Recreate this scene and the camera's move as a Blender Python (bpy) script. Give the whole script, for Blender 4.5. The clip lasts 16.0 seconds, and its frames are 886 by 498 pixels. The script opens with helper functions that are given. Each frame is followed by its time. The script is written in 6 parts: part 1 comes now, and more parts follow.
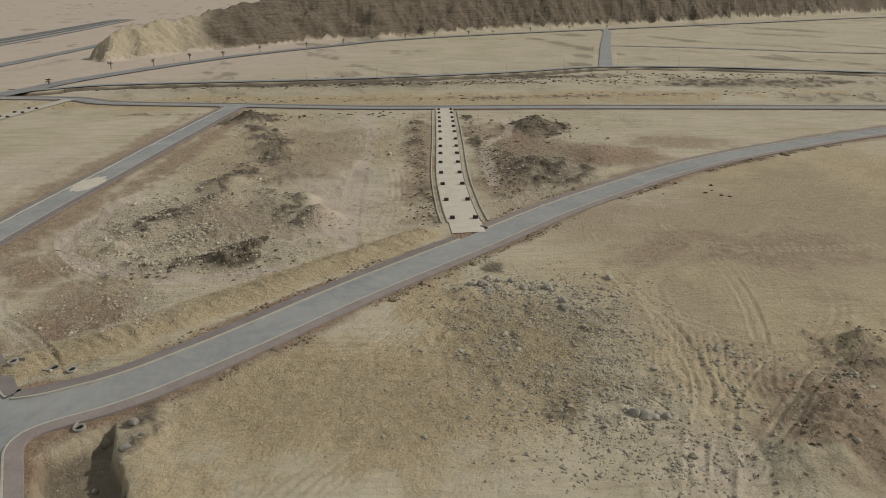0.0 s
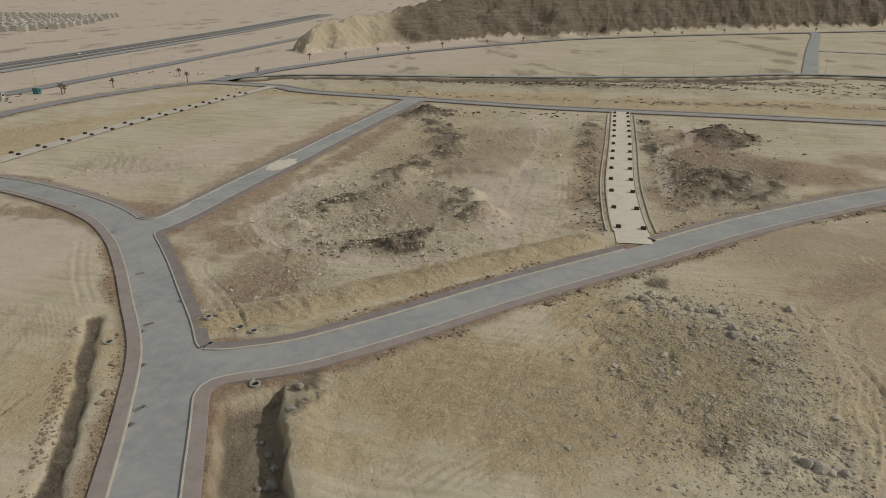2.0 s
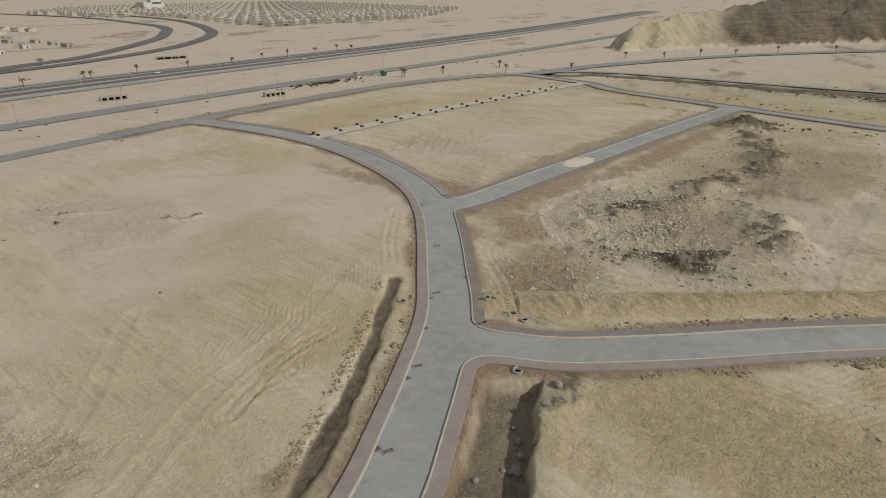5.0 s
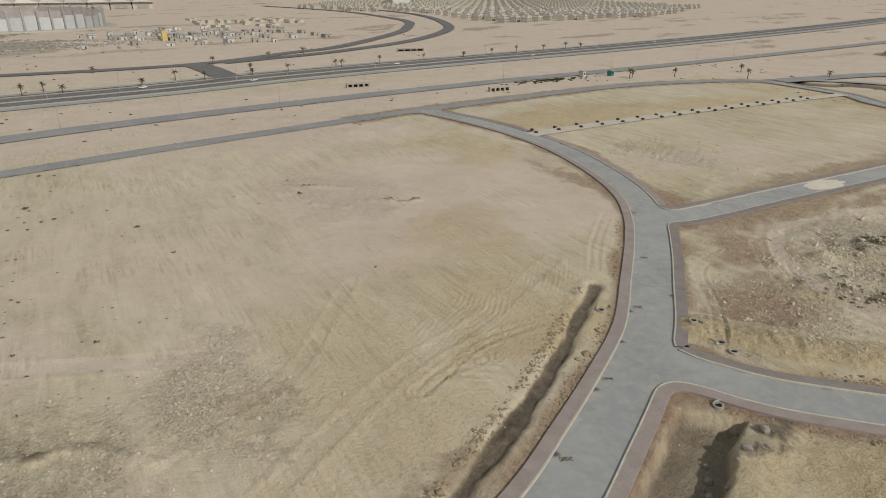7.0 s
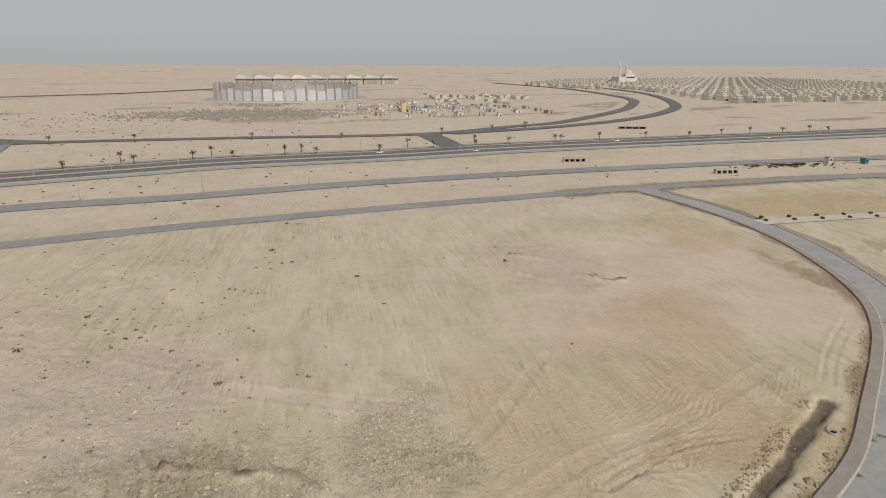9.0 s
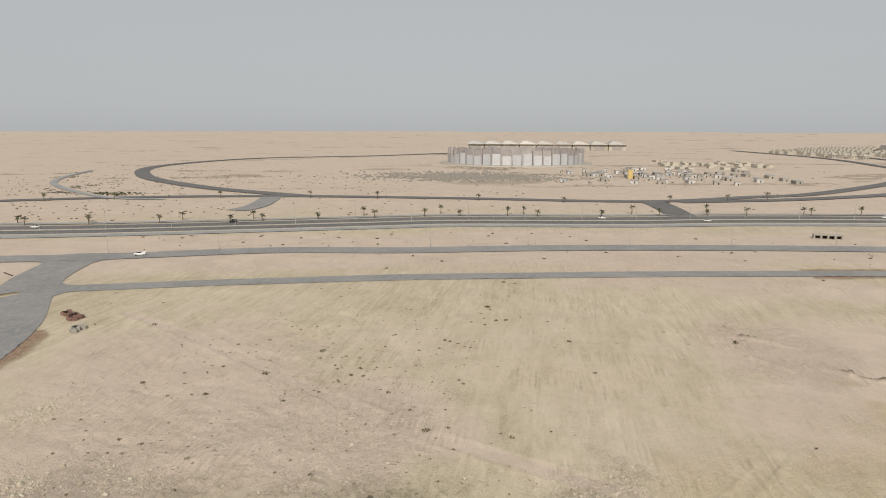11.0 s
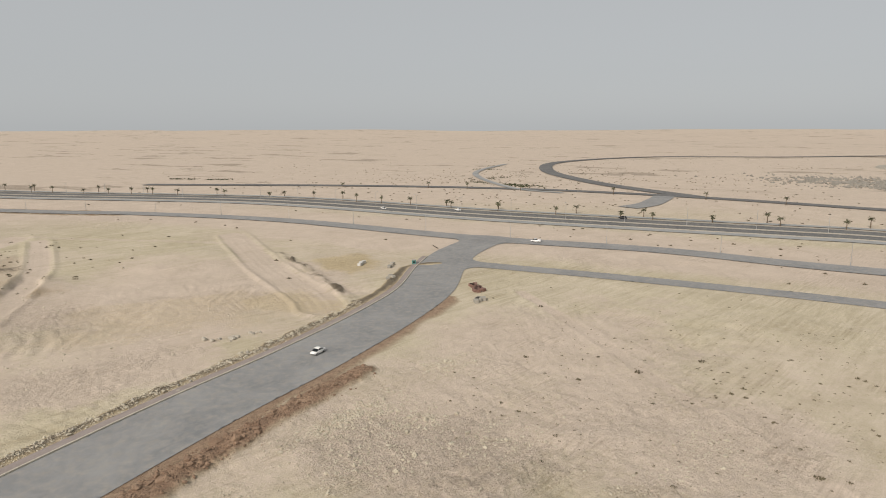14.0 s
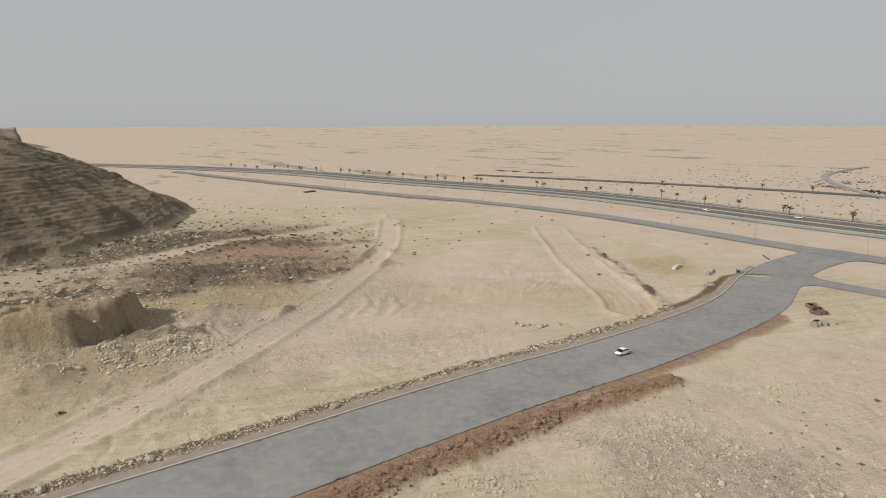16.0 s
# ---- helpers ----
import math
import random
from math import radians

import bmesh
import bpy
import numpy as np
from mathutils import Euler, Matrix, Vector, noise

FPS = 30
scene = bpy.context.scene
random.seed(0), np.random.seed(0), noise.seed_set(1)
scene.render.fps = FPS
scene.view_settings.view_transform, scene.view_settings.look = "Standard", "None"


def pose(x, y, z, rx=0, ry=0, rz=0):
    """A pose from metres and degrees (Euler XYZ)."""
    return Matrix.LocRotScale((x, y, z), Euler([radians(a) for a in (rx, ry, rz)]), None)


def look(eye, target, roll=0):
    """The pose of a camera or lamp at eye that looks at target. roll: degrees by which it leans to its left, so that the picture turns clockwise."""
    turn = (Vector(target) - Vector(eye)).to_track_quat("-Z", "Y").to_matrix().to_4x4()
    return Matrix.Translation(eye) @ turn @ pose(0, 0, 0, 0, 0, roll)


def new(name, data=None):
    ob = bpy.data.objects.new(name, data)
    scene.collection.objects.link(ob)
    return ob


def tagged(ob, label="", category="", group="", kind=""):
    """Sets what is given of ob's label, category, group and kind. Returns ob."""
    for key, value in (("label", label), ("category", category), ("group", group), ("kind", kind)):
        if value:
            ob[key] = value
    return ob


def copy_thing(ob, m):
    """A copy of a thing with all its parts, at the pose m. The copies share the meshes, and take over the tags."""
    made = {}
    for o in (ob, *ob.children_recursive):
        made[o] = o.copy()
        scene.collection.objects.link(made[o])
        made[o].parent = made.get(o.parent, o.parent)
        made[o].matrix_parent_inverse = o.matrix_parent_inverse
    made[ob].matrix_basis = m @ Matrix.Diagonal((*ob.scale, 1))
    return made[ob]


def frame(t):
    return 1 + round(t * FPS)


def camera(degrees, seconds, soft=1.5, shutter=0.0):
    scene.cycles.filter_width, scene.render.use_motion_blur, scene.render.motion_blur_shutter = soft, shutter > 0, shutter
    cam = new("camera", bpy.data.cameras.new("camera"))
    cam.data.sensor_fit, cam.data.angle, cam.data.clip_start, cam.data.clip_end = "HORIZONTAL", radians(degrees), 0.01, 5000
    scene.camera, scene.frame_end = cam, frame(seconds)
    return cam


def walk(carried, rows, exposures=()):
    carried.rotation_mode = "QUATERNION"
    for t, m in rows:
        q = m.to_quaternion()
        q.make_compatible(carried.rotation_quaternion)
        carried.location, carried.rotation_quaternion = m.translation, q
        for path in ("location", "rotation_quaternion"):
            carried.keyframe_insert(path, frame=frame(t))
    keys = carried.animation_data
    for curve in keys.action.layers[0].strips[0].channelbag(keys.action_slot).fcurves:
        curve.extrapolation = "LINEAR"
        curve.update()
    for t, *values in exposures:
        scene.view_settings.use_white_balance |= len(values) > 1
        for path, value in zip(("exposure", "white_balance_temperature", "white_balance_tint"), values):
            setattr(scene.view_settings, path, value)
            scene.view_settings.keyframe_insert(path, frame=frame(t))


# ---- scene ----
# ---------------------------------------------------------------- camera and walk
cam = camera(69.96, 16.0, soft=1.0)
# seconds, x, y, z, heading, pitch, roll (degrees; roll leans the picture)
ROWS = [
    (0.0, 0.00, -0.00, 52.62, -1.45, -22.09, -0.56),
    (0.5, -0.17, 0.04, 52.76, 1.90, -22.13, -0.46),
    (1.0, -0.35, 0.06, 52.91, 5.65, -22.14, -0.40),
    (1.5, -0.52, 0.05, 53.03, 9.74, -22.13, -0.37),
    (2.0, -0.66, -0.00, 53.16, 13.83, -22.16, -0.31),
    (2.5, -0.79, -0.06, 53.32, 17.97, -22.18, -0.22),
    (3.0, -0.92, -0.11, 53.49, 22.11, -22.21, -0.18),
    (3.5, -1.05, -0.13, 53.64, 26.61, -22.26, -0.10),
    (4.0, -1.18, -0.18, 53.78, 31.25, -22.29, -0.02),
    (6.5, -1.36, -0.86, 54.87, 55.10, -22.69, 0.03),
    (7.0, -1.51, -0.89, 54.88, 60.14, -22.75, 0.06),
    (7.5, -1.67, -0.86, 54.89, 65.21, -22.82, 0.09),
    (8.0, -1.81, -0.77, 54.94, 70.16, -21.55, 0.14),
    (8.5, -1.91, -0.67, 55.01, 74.79, -18.99, 0.15),
    (9.0, -2.00, -0.61, 55.05, 79.39, -16.42, 0.12),
    (11.5, -2.49, -0.90, 54.58, 104.74, -10.49, 0.11),
    (12.0, -2.61, -0.95, 54.43, 110.43, -10.58, 0.09),
    (12.5, -2.74, -0.99, 54.28, 116.16, -10.66, 0.06),
    (13.0, -2.87, -1.02, 54.15, 121.99, -10.74, 0.03),
    (13.5, -2.96, -1.07, 54.07, 127.81, -10.77, -0.07),
    (14.0, -2.98, -1.18, 54.06, 133.74, -10.86, -0.12),
    (14.5, -2.92, -1.38, 54.05, 140.15, -10.93, -0.12),
    (15.0, -2.79, -1.66, 54.04, 146.62, -11.02, -0.13),
    (15.5, -2.65, -2.01, 54.02, 153.53, -11.11, -0.11),
    (16.0, -2.51, -2.37, 53.99, 161.73, -11.20, -0.11),
]
LIGHTEN = [(0.0, -0.50, 6250, 10), (3.0, -0.46, 6250, 10), (4.5, -0.36, 6250, 10), (6.5, -0.24, 6200, 10), (8.5, -0.12, 6220, 11), (9.5, 0.00, 6380, 12), (11.5, 0.10, 6380, 13), (14.0, 0.10, 6380, 13),
           (16.0, 0.04, 6380, 13)]
walk(cam, [(t, pose(x, y, z, 0, 0, yaw) @ pose(0, 0, 0, 90 + pitch, 0, 0) @ pose(0, 0, 0, 0, 0, roll)) for t, x, y, z, yaw, pitch, roll in ROWS], LIGHTEN)

# ---------------------------------------------------------------- sky and sun
SUN_AZ, SUN_EL = 82.0, 36.0   # degrees clockwise from +y, degrees above the ground
world = bpy.data.worlds.new("hazy_sky")
scene.world = world
world.use_nodes = True
wn, wl = world.node_tree.nodes, world.node_tree.links
wn.clear()
sky = wn.new("ShaderNodeTexSky")
sky.sky_type, sky.sun_disc = "NISHITA", False
sky.sun_elevation, sky.sun_rotation = radians(SUN_EL), radians(SUN_AZ)
sky.air_density, sky.dust_density, sky.ozone_density = 1.0, 1.2, 1.0
soft = wn.new("ShaderNodeHueSaturation")
soft.inputs["Saturation"].default_value = 0.35
wbg, wout = wn.new("ShaderNodeBackground"), wn.new("ShaderNodeOutputWorld")
wbg.inputs["Strength"].default_value = 0.12
wl.new(sky.outputs["Color"], soft.inputs["Color"])
haze = wn.new("ShaderNodeMix")   # dust in the air evens the sky out
haze.data_type = "RGBA"
haze.inputs[0].default_value = 0.9
haze.inputs[7].default_value = (3.46, 3.60, 3.52, 1)
wl.new(soft.outputs["Color"], haze.inputs[6])
wl.new(haze.outputs[2], wbg.inputs["Color"])
wl.new(wbg.outputs["Background"], wout.inputs["Surface"])
sun_data = bpy.data.lights.new("sun", "SUN")
sun_data.energy, sun_data.angle, sun_data.color = 3.3, radians(1.5), (1.0, 0.93, 0.82)
sun = new("sun", sun_data)
_a, _e = radians(SUN_AZ), radians(SUN_EL)
sun.matrix_world = look((0, 0, 0), (-math.sin(_a) * math.cos(_e), -math.cos(_a) * math.cos(_e), -math.sin(_e)))
sun.location = (0, 0, 300)

# ---------------------------------------------------------------- small tools
def _hash(ix, iy, seed):
    h = (ix.astype(np.int64) * 374761393 + iy.astype(np.int64) * 668265263 + seed * 1442695041) & 0xFFFFFFFF
    h = ((h ^ (h >> 13)) * 1274126177) & 0xFFFFFFFF
    return ((h ^ (h >> 16)) & 0xFFFF) / 65535.0


def vnoise(x, y, seed=0):
    """Smooth value noise, -1 to 1, on arrays."""
    x, y = np.asarray(x, float), np.asarray(y, float)
    ix, iy = np.floor(x), np.floor(y)
    fx, fy = x - ix, y - iy
    fx, fy = fx * fx * (3 - 2 * fx), fy * fy * (3 - 2 * fy)
    a, b = _hash(ix, iy, seed), _hash(ix + 1, iy, seed)
    c, d = _hash(ix, iy + 1, seed), _hash(ix + 1, iy + 1, seed)
    return 2 * ((a * (1 - fx) + b * fx) * (1 - fy) + (c * (1 - fx) + d * fx) * fy) - 1


def fbm(x, y, size, octaves=4, seed=0, gain=0.5):
    x, y = np.asarray(x, float), np.asarray(y, float)
    out, amp, tot, s = 0.0, 1.0, 0.0, size
    for o in range(octaves):
        c, n = math.cos(0.6 * o + seed), math.sin(0.6 * o + seed)
        out = out + amp * vnoise((x * c - y * n) / s, (x * n + y * c) / s, seed * 17 + o)
        tot, amp, s = tot + amp, amp * gain, s / 2.03
    return out / tot


def step(a, b, v):
    t = np.clip((v - a) / (b - a), 0, 1)
    return t * t * (3 - 2 * t)


def curve(points, gap=3.0):
    """A smooth line through the points, resampled about every gap metres."""
    p = np.array(points, float)
    p = np.vstack([2 * p[0] - p[1], p, 2 * p[-1] - p[-2]])
    out = []
    for i in range(1, len(p) - 2):
        n = max(2, int(np.linalg.norm(p[i + 1] - p[i]) / gap))
        for k in range(n):
            t = k / n
            out.append(0.5 * (2 * p[i] + (p[i + 1] - p[i - 1]) * t + (2 * p[i - 1] - 5 * p[i] + 4 * p[i + 1] - p[i + 2]) * t * t
                              + (3 * p[i] - p[i - 1] - 3 * p[i + 1] + p[i + 2]) * t ** 3))
    out.append(p[-2])
    return np.array(out)


def dist_to(x, y, line):
    """Distance of every point to a polyline, and the signed side (positive to its left)."""
    best = np.full(x.shape, 1e9)
    side = np.zeros(x.shape)
    for (ax, ay), (bx, by) in zip(line[:-1], line[1:]):
        dx, dy = bx - ax, by - ay
        q = dx * dx + dy * dy + 1e-9
        t = np.clip(((x - ax) * dx + (y - ay) * dy) / q, 0, 1)
        ex, ey = x - ax - t * dx, y - ay - t * dy
        d = ex * ex + ey * ey
        m = d < best
        best = np.where(m, d, best)
        side = np.where(m, dx * ey - dy * ex, side)
    return np.sqrt(best), np.sign(side)


def near_to(x, y, line, reach):
    """As dist_to, but only worked out inside the line's surroundings; farther points get a large number."""
    out, side = np.full(x.shape, 1e4), np.zeros(x.shape)
    lo, hi = line.min(0) - reach, line.max(0) + reach
    m = (x > lo[0]) & (x < hi[0]) & (y > lo[1]) & (y < hi[1])
    if m.any():
        out[m], side[m] = dist_to(x[m], y[m], line)
    return out, side


def mesh_from(name, verts, faces, materials, smooth=False):
    """A mesh from an array of vertices and an array of quads or triangles."""
    verts, faces = np.asarray(verts, np.float32), np.asarray(faces, np.int32)
    me = bpy.data.meshes.new(name)
    n = faces.shape[1]
    me.vertices.add(len(verts))
    me.vertices.foreach_set("co", verts.ravel())
    me.loops.add(faces.size)
    me.loops.foreach_set("vertex_index", faces.ravel())
    me.polygons.add(len(faces))
    me.polygons.foreach_set("loop_start", np.arange(0, faces.size, n, dtype=np.int32))
    me.polygons.foreach_set("use_smooth", np.full(len(faces), smooth))
    for m in materials:
        me.materials.append(m)
    me.update(calc_edges=True)
    return me


def mesh_of(name, bm, material, smooth=False):
    me = bpy.data.meshes.new(name)
    for f in bm.faces:
        f.smooth = smooth
    bm.to_mesh(me)
    bm.free()
    me.materials.append(material)
    return me


def part(name, bm, material, parent, label="", smooth=False):
    ob = new(name, bm if isinstance(bm, bpy.types.Mesh) else mesh_of(name, bm, material, smooth))
    ob.parent = parent
    if label:
        ob["label"] = label
    return ob


def box(bm, cx, cy, cz, sx, sy, sz, turn=0.0, bevel=0.0):
    got = bmesh.ops.create_cube(bm, size=1.0, matrix=pose(cx, cy, cz, 0, 0, turn) @ Matrix.Diagonal((sx, sy, sz, 1)))
    if bevel:
        edges = list({e for v in got["verts"] for e in v.link_edges})
        bmesh.ops.bevel(bm, geom=edges, offset=bevel, segments=2, affect="EDGES", profile=0.6)


def tube(bm, a, b, r1, r2, sides=8):
    """A tapered round bar from a to b."""
    a, b = Vector(a), Vector(b)
    m = Matrix.Translation((a + b) / 2) @ (b - a).to_track_quat("Z", "Y").to_matrix().to_4x4()
    bmesh.ops.create_cone(bm, cap_ends=True, segments=sides, radius1=r1, radius2=r2, depth=(b - a).length, matrix=m)


# ---------------------------------------------------------------- materials
def mat(name, rough=0.9, metal=0.0):
    m = bpy.data.materials.new(name)
    m.use_nodes = True
    b = m.node_tree.nodes["Principled BSDF"]
    b.inputs["Roughness"].default_value, b.inputs["Metallic"].default_value = rough, metal
    b.inputs["Specular IOR Level"].default_value = 0.25
    return m, m.node_tree.nodes, m.node_tree.links, b


def add(nodes, kind, **values):
    n = nodes.new(kind)
    for k, v in values.items():
        n.inputs[k].default_value = v
    return n


def noise_node(nodes, links, coord, scale, detail=4.0, rough=0.55, distort=0.0):
    n = add(nodes, "ShaderNodeTexNoise", Scale=scale, Detail=detail, Roughness=rough, Distortion=distort)
    links.new(coord, n.inputs["Vector"])
    return n.outputs["Fac"]


def ramp(nodes, links, value, stops):
    n = nodes.new("ShaderNodeValToRGB")
    e = n.color_ramp.elements
    while len(e) < len(stops):
        e.new(0.5)
    for el, (p, c) in zip(e, stops):
        el.position = p
        el.color = (*c, 1) if len(c) == 3 else c
    links.new(value, n.inputs["Fac"])
    return n.outputs["Color"]


def mix(nodes, links, fac, a, b, how="MIX"):
    n = nodes.new("ShaderNodeMix")
    n.data_type, n.blend_type = "RGBA", how
    for val, sock in ((fac, n.inputs[0]), (a, n.inputs[6]), (b, n.inputs[7])):
        if hasattr(val, "is_linked"):
            links.new(val, sock)
        elif isinstance(val, (int, float)):
            sock.default_value = val
        else:
            sock.default_value = (*val, 1)
    return n.outputs[2]


def bump(nodes, links, height, b, strength=0.5, dist=0.1, chain=None):
    n = add(nodes, "ShaderNodeBump", Strength=strength, Distance=dist)
    links.new(height, n.inputs["Height"])
    if chain:
        links.new(chain, n.inputs["Normal"])
    links.new(n.outputs["Normal"], b.inputs["Normal"])
    return n.outputs["Normal"]


def spot_mat(name, dark, light, scale, rough=0.9, metal=0.0, relief=0.3, dist=0.03, fine=None):
    """A plain material with two scales of mottling, grain and relief."""
    m, n, l, b = mat(name, rough, metal)
    c = n.new("ShaderNodeTexCoord").outputs["Object"]
    big, small = noise_node(n, l, c, scale), noise_node(n, l, c, fine or scale * 9, 3.0)
    col = ramp(n, l, big, [(0.3, dark), (0.7, light)])
    col = mix(n, l, 0.35, col, ramp(n, l, small, [(0.3, [v * 0.6 for v in dark]), (0.75, [min(1, v * 1.15) for v in light])]))
    info = n.new("ShaderNodeObjectInfo")
    tone = ramp(n, l, info.outputs["Random"], [(0.0, (0.82, 0.82, 0.82)), (1.0, (1.1, 1.08, 1.05))])
    l.new(mix(n, l, 1.0, col, tone, "MULTIPLY"), b.inputs["Base Color"])
    if relief:
        bump(n, l, small, b, relief, dist)
    return m


def ground_mat():
    """Dry desert soil. The attribute 'broken' tells how stony the surface is; 'soil' holds the kind of soil: red fill,
    dark scrubby dirt and painted shade, pale dust and painted haze, ochre spoil.
    """
    m, n, l, b = mat("desert_soil", 0.95)
    c = n.new("ShaderNodeTexCoord").outputs["Object"]
    soil = n.new("ShaderNodeAttribute")
    soil.attribute_name = "soil"
    sep = n.new("ShaderNodeSeparateColor")
    l.new(soil.outputs["Color"], sep.inputs["Color"])
    huge, large = noise_node(n, l, c, 0.012, 3.0), noise_node(n, l, c, 0.075, 6.0, 0.62, 0.9)
    mid, fine = noise_node(n, l, c, 0.55, 6.0, 0.68, 0.4), noise_node(n, l, c, 3.2, 4.0, 0.75)
    streak = n.new("ShaderNodeMapping")
    streak.inputs["Scale"].default_value = (0.05, 0.35, 0.3)
    streak.inputs["Rotation"].default_value = (0, 0, 0.5)
    l.new(c, streak.inputs["Vector"])
    drift = noise_node(n, l, streak.outputs["Vector"], 1.0, 5.0, 0.6, 1.2)
    layers = n.new("ShaderNodeMapping")
    layers.inputs["Scale"].default_value = (0.03, 0.03, 0.75)
    l.new(c, layers.inputs["Vector"])
    strata = noise_node(n, l, layers.outputs["Vector"], 1.0, 5.0, 0.7, 0.3)
    broken = n.new("ShaderNodeAttribute")
    broken.attribute_name = "broken"
    rough = broken.outputs["Fac"]
    clod = noise_node(n, l, c, 1.3, 4.0, 0.7, 0.3)
    col = ramp(n, l, large, [(0.25, (0.36, 0.308, 0.210)), (0.5, (0.455, 0.395, 0.280)), (0.75, (0.55, 0.49, 0.37))])
    col = mix(n, l, 0.45, col, ramp(n, l, noise_node(n, l, c, 0.022, 4.0, 0.55, 0.7), [(0.36, (0.345, 0.298, 0.186)), (0.5, (0.46, 0.40, 0.285)), (0.64, (0.60, 0.522, 0.418))]))
    col = mix(n, l, 0.40, col, ramp(n, l, drift, [(0.35, (0.33, 0.272, 0.178)), (0.6, (0.565, 0.495, 0.37))]))
    col = mix(n, l, mix(n, l, rough, (0.07, 0.07, 0.07), (0.36, 0.36, 0.36)), col, ramp(n, l, mid, [(0.3, (0.27, 0.222, 0.148)), (0.5, (0.47, 0.405, 0.29)), (0.7, (0.62, 0.56, 0.44))]))
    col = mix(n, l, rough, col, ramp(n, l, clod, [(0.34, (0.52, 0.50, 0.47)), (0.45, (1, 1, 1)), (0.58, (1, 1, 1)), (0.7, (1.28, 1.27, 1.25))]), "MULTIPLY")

    soft = mix(n, l, rough, mix(n, l, 0.7, mid, large), mid)
    frayed = mix(n, l, 0.35, mid, noise_node(n, l, c, 1.6, 5.0, 0.75, 0.6))

    def spread(weight, lo, hi):
        """The soil's weight broken up by noise at its edges."""
        s = add(n, "ShaderNodeMath")
        s.operation = "MULTIPLY_ADD"
        s.inputs[1].default_value = 0.9
        l.new(frayed, s.inputs[0])
        l.new(weight, s.inputs[2])
        s2 = add(n, "ShaderNodeMapRange")
        s2.inputs["From Min"].default_value, s2.inputs["From Max"].default_value = lo, hi
        l.new(s.outputs[0], s2.inputs["Value"])
        return s2.outputs["Result"]

    pale = ramp(n, l, soft, [(0.3, (0.435, 0.358, 0.280)), (0.7, (0.565, 0.472, 0.385))])
    col = mix(n, l, spread(sep.outputs["Blue"], 0.68, 1.15), col, pale)
    ochre = ramp(n, l, soft, [(0.3, (0.37, 0.292, 0.178)), (0.7, (0.53, 0.433, 0.278))])
    col = mix(n, l, spread(soil.outputs["Alpha"], 0.68, 1.1), col, ochre)
    brown = ramp(n, l, mid, [(0.3, (0.27, 0.205, 0.137)), (0.7, (0.43, 0.343, 0.240))])
    deep = add(n, "ShaderNodeMapRange")
    deep.inputs["From Min"].default_value, deep.inputs["From Max"].default_value = 0.68, 1.05
    l.new(sep.outputs["Red"], deep.inputs["Value"])
    red = mix(n, l, deep.outputs["Result"], brown, ramp(n, l, mid, [(0.3, (0.245, 0.155, 0.102)), (0.7, (0.40, 0.278, 0.188))]))
    col = mix(n, l, spread(sep.outputs["Red"], 0.68, 1.1), col, red)
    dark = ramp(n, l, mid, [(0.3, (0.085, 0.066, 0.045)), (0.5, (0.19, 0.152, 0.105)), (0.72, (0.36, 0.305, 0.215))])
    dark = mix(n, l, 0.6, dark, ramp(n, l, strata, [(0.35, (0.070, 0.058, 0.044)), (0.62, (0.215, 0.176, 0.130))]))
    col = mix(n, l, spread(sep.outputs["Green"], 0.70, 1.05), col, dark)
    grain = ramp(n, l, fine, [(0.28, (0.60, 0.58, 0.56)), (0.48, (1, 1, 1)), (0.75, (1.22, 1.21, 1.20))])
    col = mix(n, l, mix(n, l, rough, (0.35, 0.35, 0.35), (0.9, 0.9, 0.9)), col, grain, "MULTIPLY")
    l.new(col, b.inputs["Base Color"])
    furrow = None
    for turn, seed in ((0.55, 0.0), (-0.7, 40.0), (1.35, 90.0)):
        lay = n.new("ShaderNodeMapping")
        lay.inputs["Scale"].default_value = (0.10, 1.5, 0.3)
        lay.inputs["Rotation"].default_value = (0, 0, turn)
        lay.inputs["Location"].default_value = (seed, seed, 0)
        l.new(c, lay.inputs["Vector"])
        grooves = noise_node(n, l, lay.outputs["Vector"], 1.0, 2.0, 0.5, 0.35)
        spot = n.new("ShaderNodeMapping")
        spot.inputs["Location"].default_value = (seed * 3, seed * 5, 0)
        l.new(c, spot.inputs["Vector"])
        here = ramp(n, l, noise_node(n, l, spot.outputs["Vector"], 0.045, 3.0, 0.6, 0.5), [(0.56, (0, 0, 0)), (0.63, (1, 1, 1))])
        flat = mix(n, l, here, (0.5, 0.5, 0.5), grooves)
        furrow = bump(n, l, flat, b, 0.35, 0.2, furrow)
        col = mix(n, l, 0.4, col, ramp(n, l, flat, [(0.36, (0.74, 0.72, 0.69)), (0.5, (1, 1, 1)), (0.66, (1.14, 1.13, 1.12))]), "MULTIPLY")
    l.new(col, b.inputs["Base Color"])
    rill = noise_node(n, l, c, 0.10, 7.0, 0.62, 2.2)
    lines = ramp(n, l, rill, [(0.478, (1, 1, 1)), (0.50, (0.0, 0.0, 0.0)), (0.522, (1, 1, 1))])
    first = bump(n, l, lines, b, 0.3, 0.15, furrow)
    second = bump(n, l, mix(n, l, rough, mix(n, l, 0.03, (0.5, 0.5, 0.5), mid), mid), b, 1.0, 0.8, first)
    third = bump(n, l, mix(n, l, rough, (0.5, 0.5, 0.5), clod), b, 1.0, 0.7, second)
    bump(n, l, mix(n, l, rough, mix(n, l, 0.12, (0.5, 0.5, 0.5), fine), fine), b, 0.8, 0.25, third)
    return m


